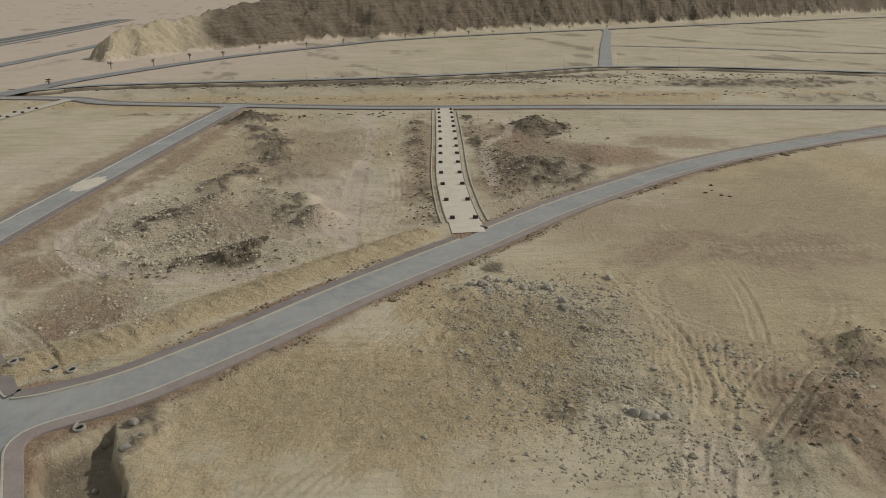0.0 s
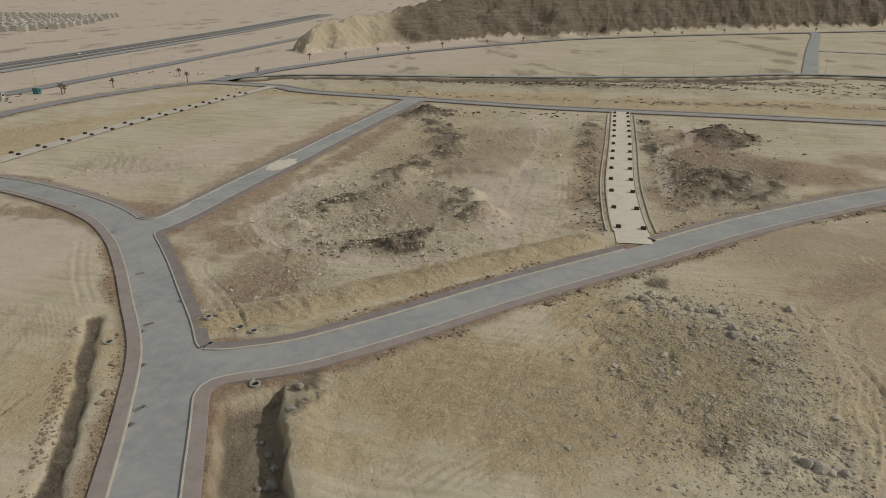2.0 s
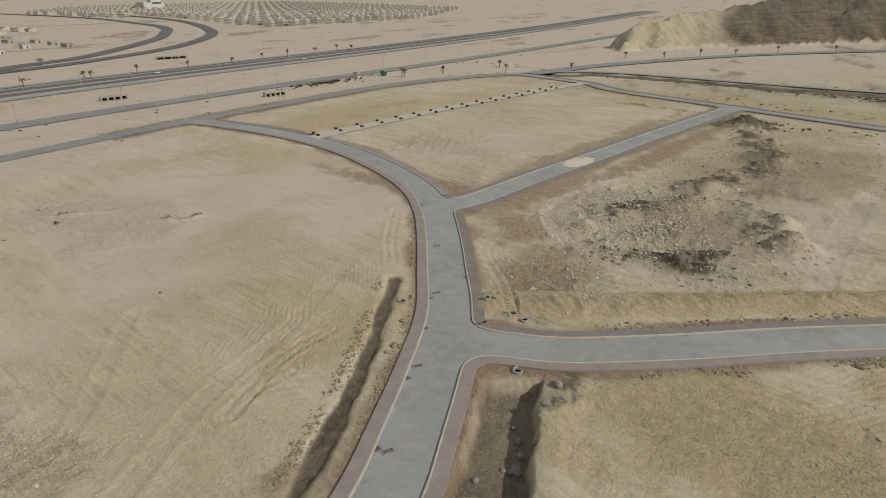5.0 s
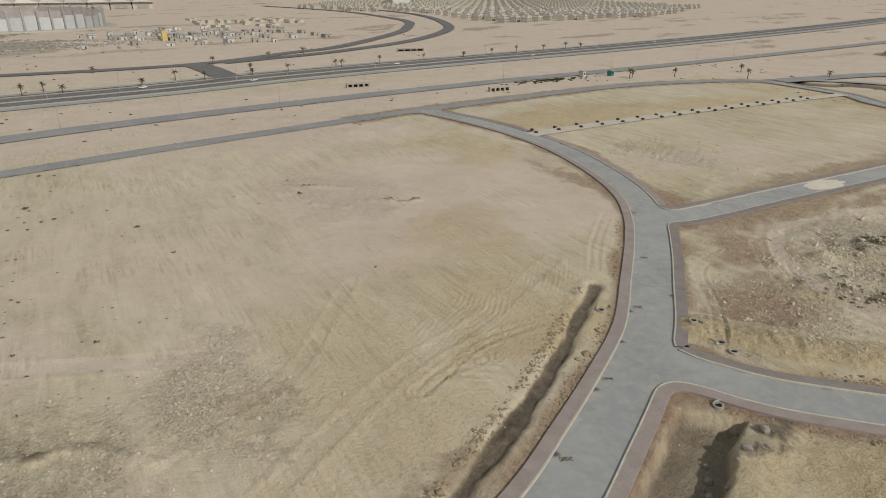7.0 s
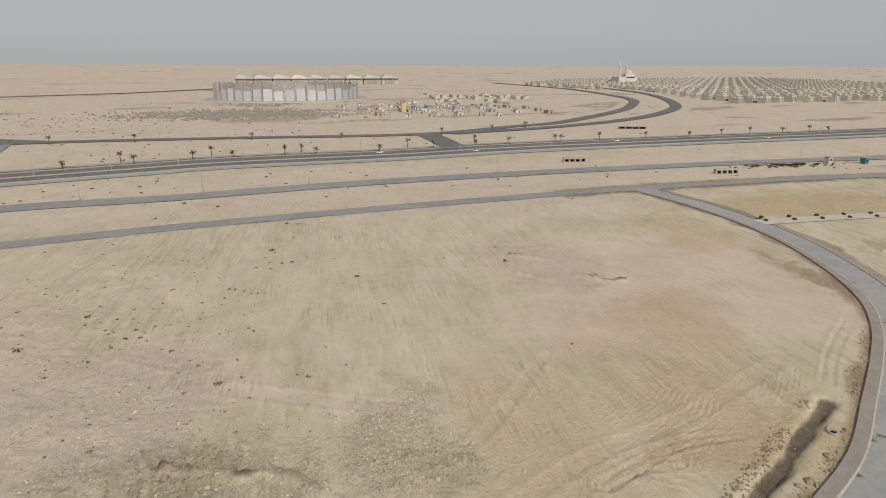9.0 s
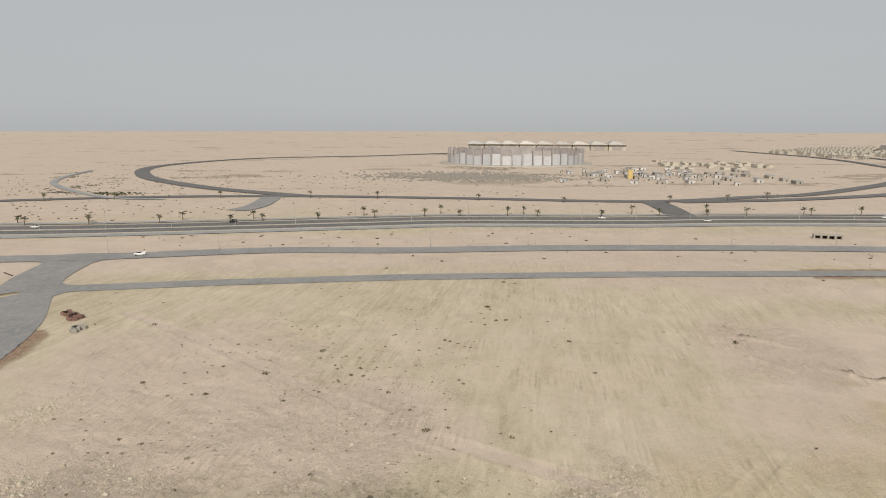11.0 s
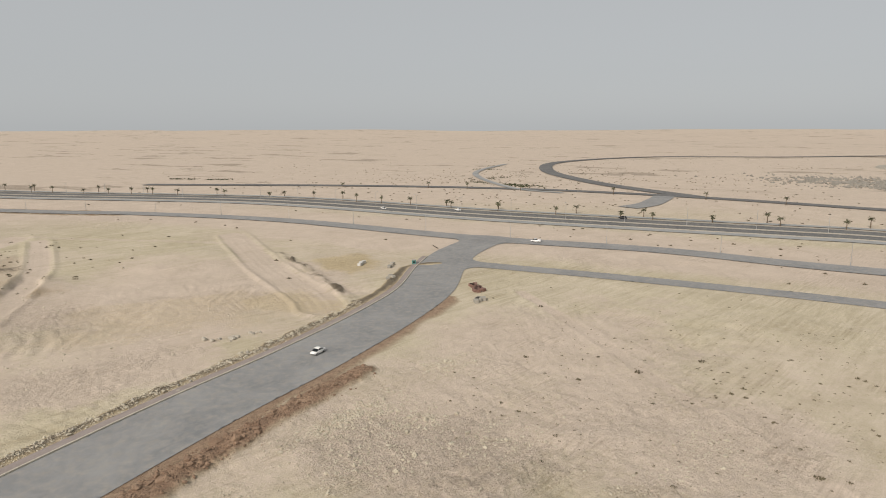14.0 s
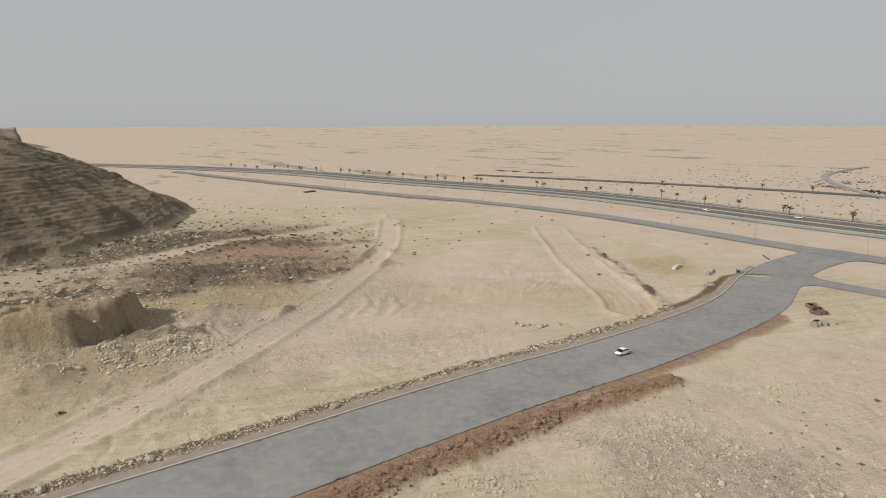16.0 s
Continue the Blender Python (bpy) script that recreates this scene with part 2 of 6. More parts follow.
def asphalt_mat(name, dark, light):
    m, n, l, b = mat(name, 0.9)
    c = n.new("ShaderNodeTexCoord").outputs["Object"]
    big, mid = noise_node(n, l, c, 0.06, 4.0, 0.6, 0.8), noise_node(n, l, c, 0.5, 5.0, 0.65)
    fine = noise_node(n, l, c, 14.0, 3.0, 0.7)
    col = ramp(n, l, big, [(0.3, dark), (0.7, light)])
    dust = ramp(n, l, mid, [(0.45, (0, 0, 0)), (0.75, (1, 1, 1))])
    col = mix(n, l, dust, col, [0.6 * v + 0.4 * w for v, w in zip(light, (0.36, 0.31, 0.24))])
    wear = noise_node(n, l, c, 0.16, 5.0, 0.62, 2.5)
    col = mix(n, l, 0.3, col, ramp(n, l, wear, [(0.32, (0.72, 0.73, 0.74)), (0.5, (1, 1, 1)), (0.64, (1.2, 1.18, 1.14))]), "MULTIPLY")
    col = mix(n, l, 0.7, col, ramp(n, l, fine, [(0.3, (0.8, 0.8, 0.8)), (0.7, (1.12, 1.12, 1.12))]), "MULTIPLY")
    l.new(col, b.inputs["Base Color"])
    bump(n, l, fine, b, 0.3, 0.02)
    return m


SOIL = ground_mat()
ASPHALT = asphalt_mat("grey_asphalt", (0.25, 0.257, 0.258), (0.35, 0.35, 0.337))
ASPHALT_MID = asphalt_mat("mid_grey_asphalt", (0.205, 0.207, 0.208), (0.285, 0.282, 0.275))
ASPHALT_DARK = asphalt_mat("dark_asphalt", (0.10, 0.10, 0.102), (0.15, 0.15, 0.148))
PAVERS = spot_mat("mauve_pavers", (0.235, 0.20, 0.185), (0.32, 0.28, 0.26), 0.4, relief=0.4, fine=6)
KERB = spot_mat("kerb_concrete", (0.42, 0.385, 0.32), (0.58, 0.54, 0.455), 0.6, relief=0.2)
GRAVEL = spot_mat("pale_gravel", (0.54, 0.485, 0.40), (0.67, 0.615, 0.52), 0.25, relief=0.5, dist=0.06, fine=5)
ROCK = spot_mat("limestone_rubble", (0.36, 0.315, 0.235), (0.60, 0.545, 0.44), 0.5, relief=0.6, dist=0.08)
BOULDER = spot_mat("pale_boulder", (0.33, 0.30, 0.25), (0.50, 0.46, 0.39), 0.9, relief=0.6, dist=0.06)
DARK_BOX = spot_mat("dark_brown_blocks", (0.045, 0.035, 0.028), (0.10, 0.08, 0.06), 1.5, relief=0.3)
CONCRETE = spot_mat("raw_concrete", (0.30, 0.28, 0.24), (0.42, 0.395, 0.345), 0.8, relief=0.2)
# near-black for doors and windows, and for shade painted into hollows
BLACK = spot_mat("dark_hollow", (0.012, 0.011, 0.010), (0.025, 0.022, 0.02), 1.0, relief=0)
WHITE = spot_mat("white_render", (0.52, 0.51, 0.48), (0.62, 0.61, 0.58), 0.3, rough=0.7, relief=0.05)
CREAM = spot_mat("cream_render", (0.42, 0.385, 0.32), (0.52, 0.485, 0.41), 0.3, rough=0.8, relief=0.05)
PANEL = spot_mat("pale_wall_panel", (0.46, 0.47, 0.48), (0.55, 0.56, 0.57), 0.1, rough=0.6, relief=0.05)
GREY_PANEL = spot_mat("grey_brown_frame", (0.31, 0.285, 0.27), (0.42, 0.39, 0.37), 0.2, relief=0.1)
STEEL = spot_mat("galvanised_steel", (0.42, 0.42, 0.41), (0.55, 0.55, 0.54), 2.0, rough=0.5, metal=0.5, relief=0.02)
PAINT = spot_mat("white_car_paint", (0.74, 0.74, 0.73), (0.80, 0.80, 0.79), 0.5, rough=0.25, relief=0)
PAINT_DARK = spot_mat("black_car_paint", (0.02, 0.02, 0.022), (0.04, 0.04, 0.042), 0.5, rough=0.25, relief=0)
GLASS = spot_mat("dark_car_glass", (0.012, 0.014, 0.016), (0.02, 0.022, 0.025), 1.0, rough=0.08, relief=0)
TYRE = spot_mat("tyre_rubber", (0.02, 0.02, 0.02), (0.035, 0.035, 0.035), 4.0, relief=0.1)
LENS = spot_mat("lamp_lens", (0.6, 0.6, 0.58), (0.7, 0.7, 0.68), 4.0, rough=0.15, relief=0)
TAIL = spot_mat("red_lens", (0.25, 0.015, 0.01), (0.35, 0.02, 0.015), 4.0, rough=0.2, relief=0)
BARK = spot_mat("palm_trunk", (0.10, 0.075, 0.05), (0.19, 0.145, 0.10), 2.0, relief=0.5)
FROND = spot_mat("dusty_palm_leaf", (0.09, 0.092, 0.055), (0.16, 0.152, 0.095), 1.0, relief=0)
SCRUB = spot_mat("dry_scrub", (0.10, 0.085, 0.05), (0.19, 0.16, 0.10), 1.5, relief=0)
GREEN = spot_mat("green_shrub", (0.035, 0.045, 0.02), (0.075, 0.085, 0.04), 1.0, relief=0)
RUST = spot_mat("rusty_brown_bundles", (0.17, 0.095, 0.075), (0.27, 0.17, 0.14), 1.0, relief=0.3)
BLUE = spot_mat("teal_painted_metal", (0.06, 0.20, 0.19), (0.09, 0.27, 0.25), 1.0, rough=0.5, relief=0)
OCHRE = spot_mat("ochre_render", (0.48, 0.36, 0.14), (0.58, 0.45, 0.2), 0.5, relief=0.05)
BROKEN = spot_mat("grey_broken_rock", (0.20, 0.185, 0.16), (0.36, 0.335, 0.29), 0.8, relief=0.6, dist=0.08)
# ---------------------------------------------------------------- the roads' lines (metres)
LOOP = curve([(-24, -6), (-30, 8), (-36, 22), (-43, 38.5), (-48.5, 48.5), (-56, 61.5), (-66, 77), (-79.5, 92), (-92.5, 106), (-106, 119), (-122, 130.5), (-144, 140),
              (-174, 148), (-205, 150), (-235, 147), (-266, 140)])
RISE = curve([(-54.5, 73.2), (-50, 75.6), (-43.5, 79.5), (-30.5, 92), (-14, 109.5), (10.5, 133), (41.5, 163), (88.5, 199.5), (141, 227.5), (193, 249), (260, 270), (340, 285)])
SIDE = curve([(-103.8, 127), (-103, 136), (-102.5, 166), (-101, 200), (-99.5, 250), (-96, 328)])
CROSS = curve([(-246, 368), (-195, 360), (-164, 343), (-102, 331), (-50, 321), (-15, 316), (69, 311), (217, 297), (400, 275)])
FRONT = curve([(-190, -170), (-200, -142), (-208, -120), (-214, -101), (-228, -55), (-237, -17), (-246.5, 25), (-256.5, 76), (-267, 138), (-276, 230), (-276, 290), (-262, 345), (-244, 374)])
WIDE = curve([(150, -62), (90, -72), (55, -80), (26, -89), (-5, -99), (-29, -107.5), (-55, -116), (-86, -124.5), (-122, -137), (-150, -150), (-178, -170), (-205, -186), (-240, -198)])
SERVICE = curve([(60, -800), (-45, -608), (-121, -479), (-162, -421), (-208, -327), (-238, -208), (-270, -126), (-281, -65), (-299, 5), (-314, 92), (-325, 193), (-330, 264), (-334, 350), (-345, 500),
                 (-375, 800), (-430, 1200)], 6)
HIGHWAY = curve([(420, -1150), (120, -930), (20, -835), (-65, -743), (-150, -600), (-258, -430), (-310, -250), (-361, -110), (-380, -56), (-396, 43), (-415, 121), (-435, 258), (-460, 460),
                 (-500, 700), (-560, 1000), (-700, 1600)], 8)
FRONTAGE = curve([(-250, -640), (-380, -480), (-460, -345), (-497, -210), (-506, -73), (-509, 74), (-560, 170), (-599, 233), (-735, 357), (-833, 420), (-930, 470), (-1056, 501), (-1376, 532), (-1800, 480)], 8)
SWEEP = curve([(-499, -200), (-566, -332), (-692, -474), (-879, -569), (-1132, -536), (-1287, -354), (-1500, -200)], 8)
SWEEP_TWO = curve([(-509, 100), (-555, 216), (-650, 349), (-825, 480), (-1147, 600), (-1500, 640)], 8)
HOOK = curve([(-456.4, -296.1), (-456.4, -335.0), (-479.2, -379.4), (-527.6, -445.0), (-585.3, -503.9), (-659.3, -550.1), (-760.2, -595.5)], 8)
HOOK_LINK = curve([(-402.1, -208.3), (-427.8, -206.3), (-461.3, -213.8), (-487.2, -221.3)], 8)
LINK = curve([(-509, 80), (-470, 84), (-418, 86)])
FAR_ONE = curve([(-236, 395), (-195, 418), (-57, 432), (59, 458), (131, 484), (216, 470), (330, 420), (520, 360)], 5)
FAR_TWO = curve([(-244, 374), (-240, 400), (-228, 463), (-176, 600), (-93, 727), (-41, 794), (74, 875), (200, 942), (512, 1093), (901, 1288), (1500, 1500)], 6)
FAR_LINK = curve([(135, 485), (190, 690), (250, 905), (262, 965)], 5)
FAR_THREE = curve([(190, 680), (286, 630), (400, 560), (700, 480)], 6)
STUB = curve([(9.7, 139.5), (9.2, 147), (8.1, 162), (7.3, 193), (8.3, 242), (9.1, 300), (9.3, 312)])
STUB_TWO = curve([(-199, 152), (-201, 198), (-201, 262), (-195, 358)])
HAUL = curve([(110, -240), (68, -260), (44, -271), (2, -306), (-41, -326), (-80, -368)])
CART = curve([(40, -105), (13, -137), (-9, -168), (-34, -209), (-64, -271), (-86, -352)])

NEAR_NET = [(LOOP, 3.9), (RISE, 3.7), (SIDE, 3.8), (CROSS, 3.4), (FRONT, 4.6), (WIDE, 9.6)]
ALL_ROADS = NEAR_NET + [(SERVICE, 7.0), (HIGHWAY, 27.0), (FRONTAGE, 9.0), (SWEEP, 9.0), (SWEEP_TWO, 9.0), (LINK, 9.0), (HOOK, 4.0), (HOOK_LINK, 8.0), (FAR_ONE, 4.0), (FAR_TWO, 8.0), (FAR_LINK, 6.0), (FAR_THREE, 3.5),
                        (STUB, 4.2), (STUB_TWO, 4.0)]


def blend_min(a, b, k):
    h = np.clip(0.5 + 0.5 * (b - a) / k, 0, 1)
    return b * (1 - h) + a * h - k * h * (1 - h)


def net_distance(x, y, k=6.0):
    """Distance to the kerb of the joined near roads, negative on the asphalt; corners are rounded."""
    d = np.full(x.shape, 1e3)
    for line, half in NEAR_NET + [(SERVICE[10:120], 7.0)]:
        q, _ = near_to(x, y, line, 25)
        d = blend_min(np.minimum(d, 1e3), np.minimum(q - half, 1e3), k)
    return d


def road_distance(x, y):
    d = net_distance(x, y)
    for line, half in ALL_ROADS[len(NEAR_NET):]:
        q, _ = near_to(x, y, line if len(line) < 100 else np.vstack([line[::2], line[-1:]]), 60)
        d = np.minimum(d, q - half)
    return d


# ---------------------------------------------------------------- the land
CLIFF = curve([(60, 2600), (-60, 1700), (-190, 1000), (-262, 760), (-300, 640), (-292, 575), (-262, 562), (-232, 640), (-190, 704), (-110, 812), (75, 962), (222, 1050), (579, 1245), (1100, 1560), (2000, 2100)], 15)
RIDGE = curve([(420, -150), (200, -225), (105, -262), (55, -308), (28, -400), (60, -560), (170, -900), (420, -1600)], 12)
SPUR = curve([(140, -232), (94, -204), (68, -189), (42, -190)], 4)
BERM = curve([(-63, 85), (-53, 92.5), (-36, 107), (-22, 121), (-2, 139)], 2)
TRENCH = curve([(-46, 22), (-54, 36), (-59, 45), (-68, 59), (-76, 70), (-84, 81)], 2)
BANK = curve([(18, -78), (-8, -84), (-37, -94), (-64, -102), (-88, -107)], 2)
PIT = np.array([(-48.8, 64.0), (-42.0, 70.0), (-29.5, 47.5), (-38.2, 43.5)])
# x, y, radius, height of heaps and hollows
HEAPS = [(-70, 134, 3.2, 1.7), (-57, 158, 9, 2.2), (-60, 182, 9, 2.6), (-40, 163, 7, 2.2), (-27, 150, 7, 3.2), (-52, 140, 6, 1.5), (-33, 166, 5, 2.2), (-80, 285, 12, 3.5), (-55, 228, 10, 3.0), (-66, 146, 5, 1.6), (-44, 126, 6, 1.5), (-36, 205, 16, 1.6),
         (-12, 190, 12, 1.6), (44, 262, 12, 3.6), (36, 198, 14, 3.4), (30, 186, 8, 2.0), (60, 215, 12, 2.2), (7, 107, 3.5, 1.2), (52, 190, 12, 1.4), (54, 66, 10, 3.0), (68, 82, 8, 2.2), (46, 60, 6, 1.6), (-25, 255, 14, 1.8),
         (28, -163, 9, 2.4), (16, -166, 7, 2.2), (40, -152, 9, 2.2), (6, -196, 8, 1.8), (-14, -186, 6, 1.6), (-120, -260, 30, 1.5), (-55, -255, 22, 2.0), (-10, -290, 30, 2.5), (-20, -245, 18, 2.0)]
# x, y, reach along x and y, strength: patches of dark scrubby soil, of pale dust and of ochre spoil; the first dark
# patch paints the spur's shade
DARK = [(30, -177, 22, 9, 0.5), (-20, -262, 30, 8, 0.45), (50, -280, 40, 10, 0.5), (-45, 125, 10, 5, 0.8), (-52, 139, 8, 3, 0.5), (-80, 292, 14, 14, 0.9), (-40, 185, 14, 10, 0.4), (-36, 160, 4, 9, 0.6), (26, 215, 4, 40, 0.7), (44, 263, 14, 16, 0.9), (34, 190, 14, 14, 0.75), (45, 200, 12, 12, 0.6),
        (13, 118.5, 3, 2.6, 1.0), (56, 70, 14, 12, 0.25), (68, 84, 9, 6, 0.45), (60, 345, 120, 8, 0.5), (-60, 404, 150, 8, 0.75), (60, 430, 90, 10, 0.8), (200, 390, 80, 22, 0.7), (-40, 66, 6, 10, 0.5),
        (40, -310, 50, 40, 0.9), (0, -290, 60, 10, 0.8), (10, -250, 36, 14, 0.9), (-20, -232, 26, 9, 0.8), (20, -238, 26, 18, 0.8), (22, -222, 10, 10, 0.8), (-30, -330, 40, 30, 0.4), (-30, -238, 24, 12, 0.5), (240, 330, 60, 20, 0.5), (-125, 305, 24, 4, 0.5), (18, 72, 8, 5, 0.45),
        (-68, -60, 8, 6, 0.3), (-980, -60, 130, 100, 0.55), (-780, -60, 30, 60, 0.4), (-790, 130, 50, 50, 0.35)]
PALE = [(-105, -62, 60, 44, 0.72), (-60, -95, 60, 14, 0.6), (-70, -210, 80, 60, 0.72), (-30, -300, 60, 60, 0.5), (-240, 60, 30, 90, 0.7), (-46, 150, 8, 5, 0.9), (-24, 170, 12, 30, 0.6), (-24, 144, 6, 5, 0.9), (44, 104, 8, 20, 0.35), (70, 105, 24, 10, 0.3), (-140, 190, 20, 40, 0.6), (-150, 80, 46, 50, 0.75), (-130, -90, 40, 30, 0.7),
        (-140, -50, 60, 40, 0.3), (-40, -150, 40, 14, 0.9), (10, -140, 24, 12, 0.55), (-100, 10, 26, 18, 0.35), (-10, -172, 30, 22, 0.8), (-700, -100, 300, 160, 0.7), (-150, 0, 60, 60, 0.4), (-130, -90, 60, 24, 0.6), (-290, -50, 40, 260, 0.45), (-160, 66, 30, 24, 0.5), (-190, -250, 60, 80, 0.45), (18, -172, 22, 6, 0.5), (-60, 0, 16, 30, 0.4), (33, 62, 6, 10, 0.5),
        (42, 225, 8, 12, 0.6), (-250, -20, 12, 160, 0.4), (-310, -100, 14, 200, 0.3)]
OCHRE_SPOIL = [(-14, 78, 28, 20, 0.95), (12, 88, 14, 26, 0.85), (-30, 340, 240, 22, 0.8), (30, -205, 30, 18, 0.8), (-60, 240, 34, 60, 0.5), (-76, 62, 8, 24, 0.6), (-88, 60, 14, 12, 0.5), (-80, 28, 30, 24, 0.42), (-105, 60, 24, 20, 0.4), (70, 110, 60, 50, 0.55), (150, 180, 80, 60, 0.6), (8, 88, 6, 16, 0.9), (0, 105, 6, 14, 0.7), (-14, 80, 20, 16, 0.55), (14, 80, 8, 10, 0.8), (-62, 105, 6, 16, 0.5), (-225, 200, 24, 60, 0.7), (-210, 270, 24, 50, 0.6), (-125, 75, 24, 14, 0.5), (-80, 40, 14, 20, 0.35), (-80, -185, 34, 26, 0.38),
               (-110, -170, 16, 18, 0.5), (-15, 225, 10, 20, 0.5), (-10, -215, 20, 20, 0.6), (-160, -205, 14, 16, 0.7), (-190, 120, 30, 16, 0.5), (-125, 150, 12, 12, 0.4)]
# where the surface is stony or churned: x, y, reach, strength
STONY = [(17, 88, 14, 22, 1.0), (-50, 150, 34, 34, 0.9), (-40, 230, 44, 60, 0.8), (36, 215, 26, 50, 0.9), (-14, 80, 20, 18, 0.2), (58, 68, 20, 16, 0.4), (-60, 100, 14, 18, 0.8), (-84, 8, 16, 12, 0.8), (-75, -25, 18, 18, 0.9), (-72, -70, 18, 26, 0.8),
         (-105, -40, 30, 24, 0.45), (30, -230, 70, 60, 1.0), (60, -330, 90, 80, 1.0), (-30, -150, 40, 10, 0.5), (-160, 58, 26, 14, 0.5), (-150, 175, 20, 14, 0.6), (-40, 400, 160, 40, 0.8), (-30, -200, 30, 30, 0.6)]
# belts of dark brush and churned soil, and thin lines painting cracks and their shadows: line, half width, strength
BELTS = [(curve([(-84, 300), (-72, 270), (-53, 226), (-57, 200), (-60, 180), (-62, 160), (-70, 144)]), 5.0, 1.1), (curve([(-58, 121), (-46, 124), (-38, 134)]), 2.6, 1.1), (curve([(-45, 176), (-34, 160), (-29, 151)]), 2.6, 1.0),
         (curve([(-4, 280), (-3, 240), (-1.5, 185), (1.5, 146)]), 2.6, 0.95), (curve([(18, 290), (19, 240), (22, 200), (24, 170)]), 3.0, 0.9), (curve([(23, 219), (30, 186), (36, 177)]), 3.0, 0.9), (curve([(44, 60), (54, 70), (66, 84), (84, 92)]), 3.0, 0.25),
         (curve([(-86, -30), (-82, -17), (-80, -8), (-73, -1)]), 0.8, 0.7), (curve([(-178, 49), (-174, 56), (-170, 64)]), 0.7, 0.8), (curve([(-156, 64), (-151, 70), (-149, 76)]), 0.8, 0.8), (curve([(-160, 50), (-152, 56)]), 0.7, 0.7), (curve([(-151, -243), (-136, -192), (-123, -152)]), 1.6, 0.9), (curve([(-66, 118), (-58, 130), (-56, 145)]), 2.0, 0.7)]
# wheel tracks and graded strips: line, half width, strength of the pale dust
TRACKS = [(curve([(-82, 180), (-85, 160), (-85, 142), (-77, 129), (-64, 120), (-52, 117), (-41, 117), (-28, 121), (-17, 126)]), 1.8, 0.85), (curve([(-84, 165), (-80, 148), (-70, 136), (-60, 128)]), 1.0, 0.7),
          (curve([(-17, 126), (-20, 154), (-21, 199), (-20, 241), (-30, 300)]), 2.6, 0.7), (curve([(60, 128), (44, 112), (41, 101), (40, 88), (38, 73), (33, 58)]), 2.0, 0.35), (curve([(30, 80), (38, 73), (39, 60), (34, 50)]), 1.6, 0.3),
          (curve([(-170, -125), (-151, -91), (-131, -60), (-120, -43), (-110, -26), (-101, -6), (-94, 14)]), 2.0, 0.8), (curve([(-60, 8), (-76, 34), (-84, 55), (-98, 82)]), 1.6, 0.35), (curve([(-74, -2), (-79, 9), (-84, 20), (-110, 40)]), 1.2, 0.3),
          (curve([(36, 290), (33, 250), (22, 230), (20, 180)]), 2.0, 0.7), (curve([(-112, 235), (-120, 200), (-121, 165)]), 2.5, 0.5), (curve([(0, -463), (-92, -361), (-153, -272), (-192, -196)]), 3.0, 0.5), (curve([(90, 150), (70, 132), (52, 134)]), 1.2, 0.1)]


def inside(x, y, poly):
    """Signed distance to a convex polygon, negative inside."""
    d = np.full(x.shape, -1e9)
    mid = poly.mean(0)
    for a, b in zip(poly, np.roll(poly, -1, 0)):
        n = np.array([b[1] - a[1], a[0] - b[0]])
        n = n / np.linalg.norm(n)
        if n @ (mid - a) > 0:
            n = -n
        d = np.maximum(d, (x - a[0]) * n[0] + (y - a[1]) * n[1])
    return d


# x, y, reach along x and y, strength: brown-red fill; the second patch also paints the spur's shade
REDDISH = [(24, -150, 40, 26, 0.5), (34, -184, 30, 18, 0.6), (-86, 235, 6, 80, 0.8), (-110, 220, 5, 80, 0.7), (-63, 99, 8, 14, 0.8), (-82, 122, 10, 12, 0.75), (-94, 150, 7, 30, 0.75), (-118, 137, 16, 6, 0.85), (-140, 128, 24, 5, 0.7), (34, 238, 16, 44, 0.85), (60, 214, 26, 20, 0.8), (92, 232, 22, 12, 0.6), (22, 180, 8, 14, 0.7),
           (56, 68, 13, 14, 0.75), (66, 126, 34, 14, 0.7), (-50, 152, 22, 22, 0.52), (-48, 215, 30, 46, 0.5), (-66, 112, 8, 10, 0.6), (20, -290, 74, 66, 0.85), (0, -250, 50, 28, 0.85), (90, 150, 70, 44, 0.5), (44, 96, 14, 26, 0.45), (30, -232, 30, 14, 0.6), (-2, 220, 7, 80, 0.7), (-52, 34, 5, 12, 0.6)]
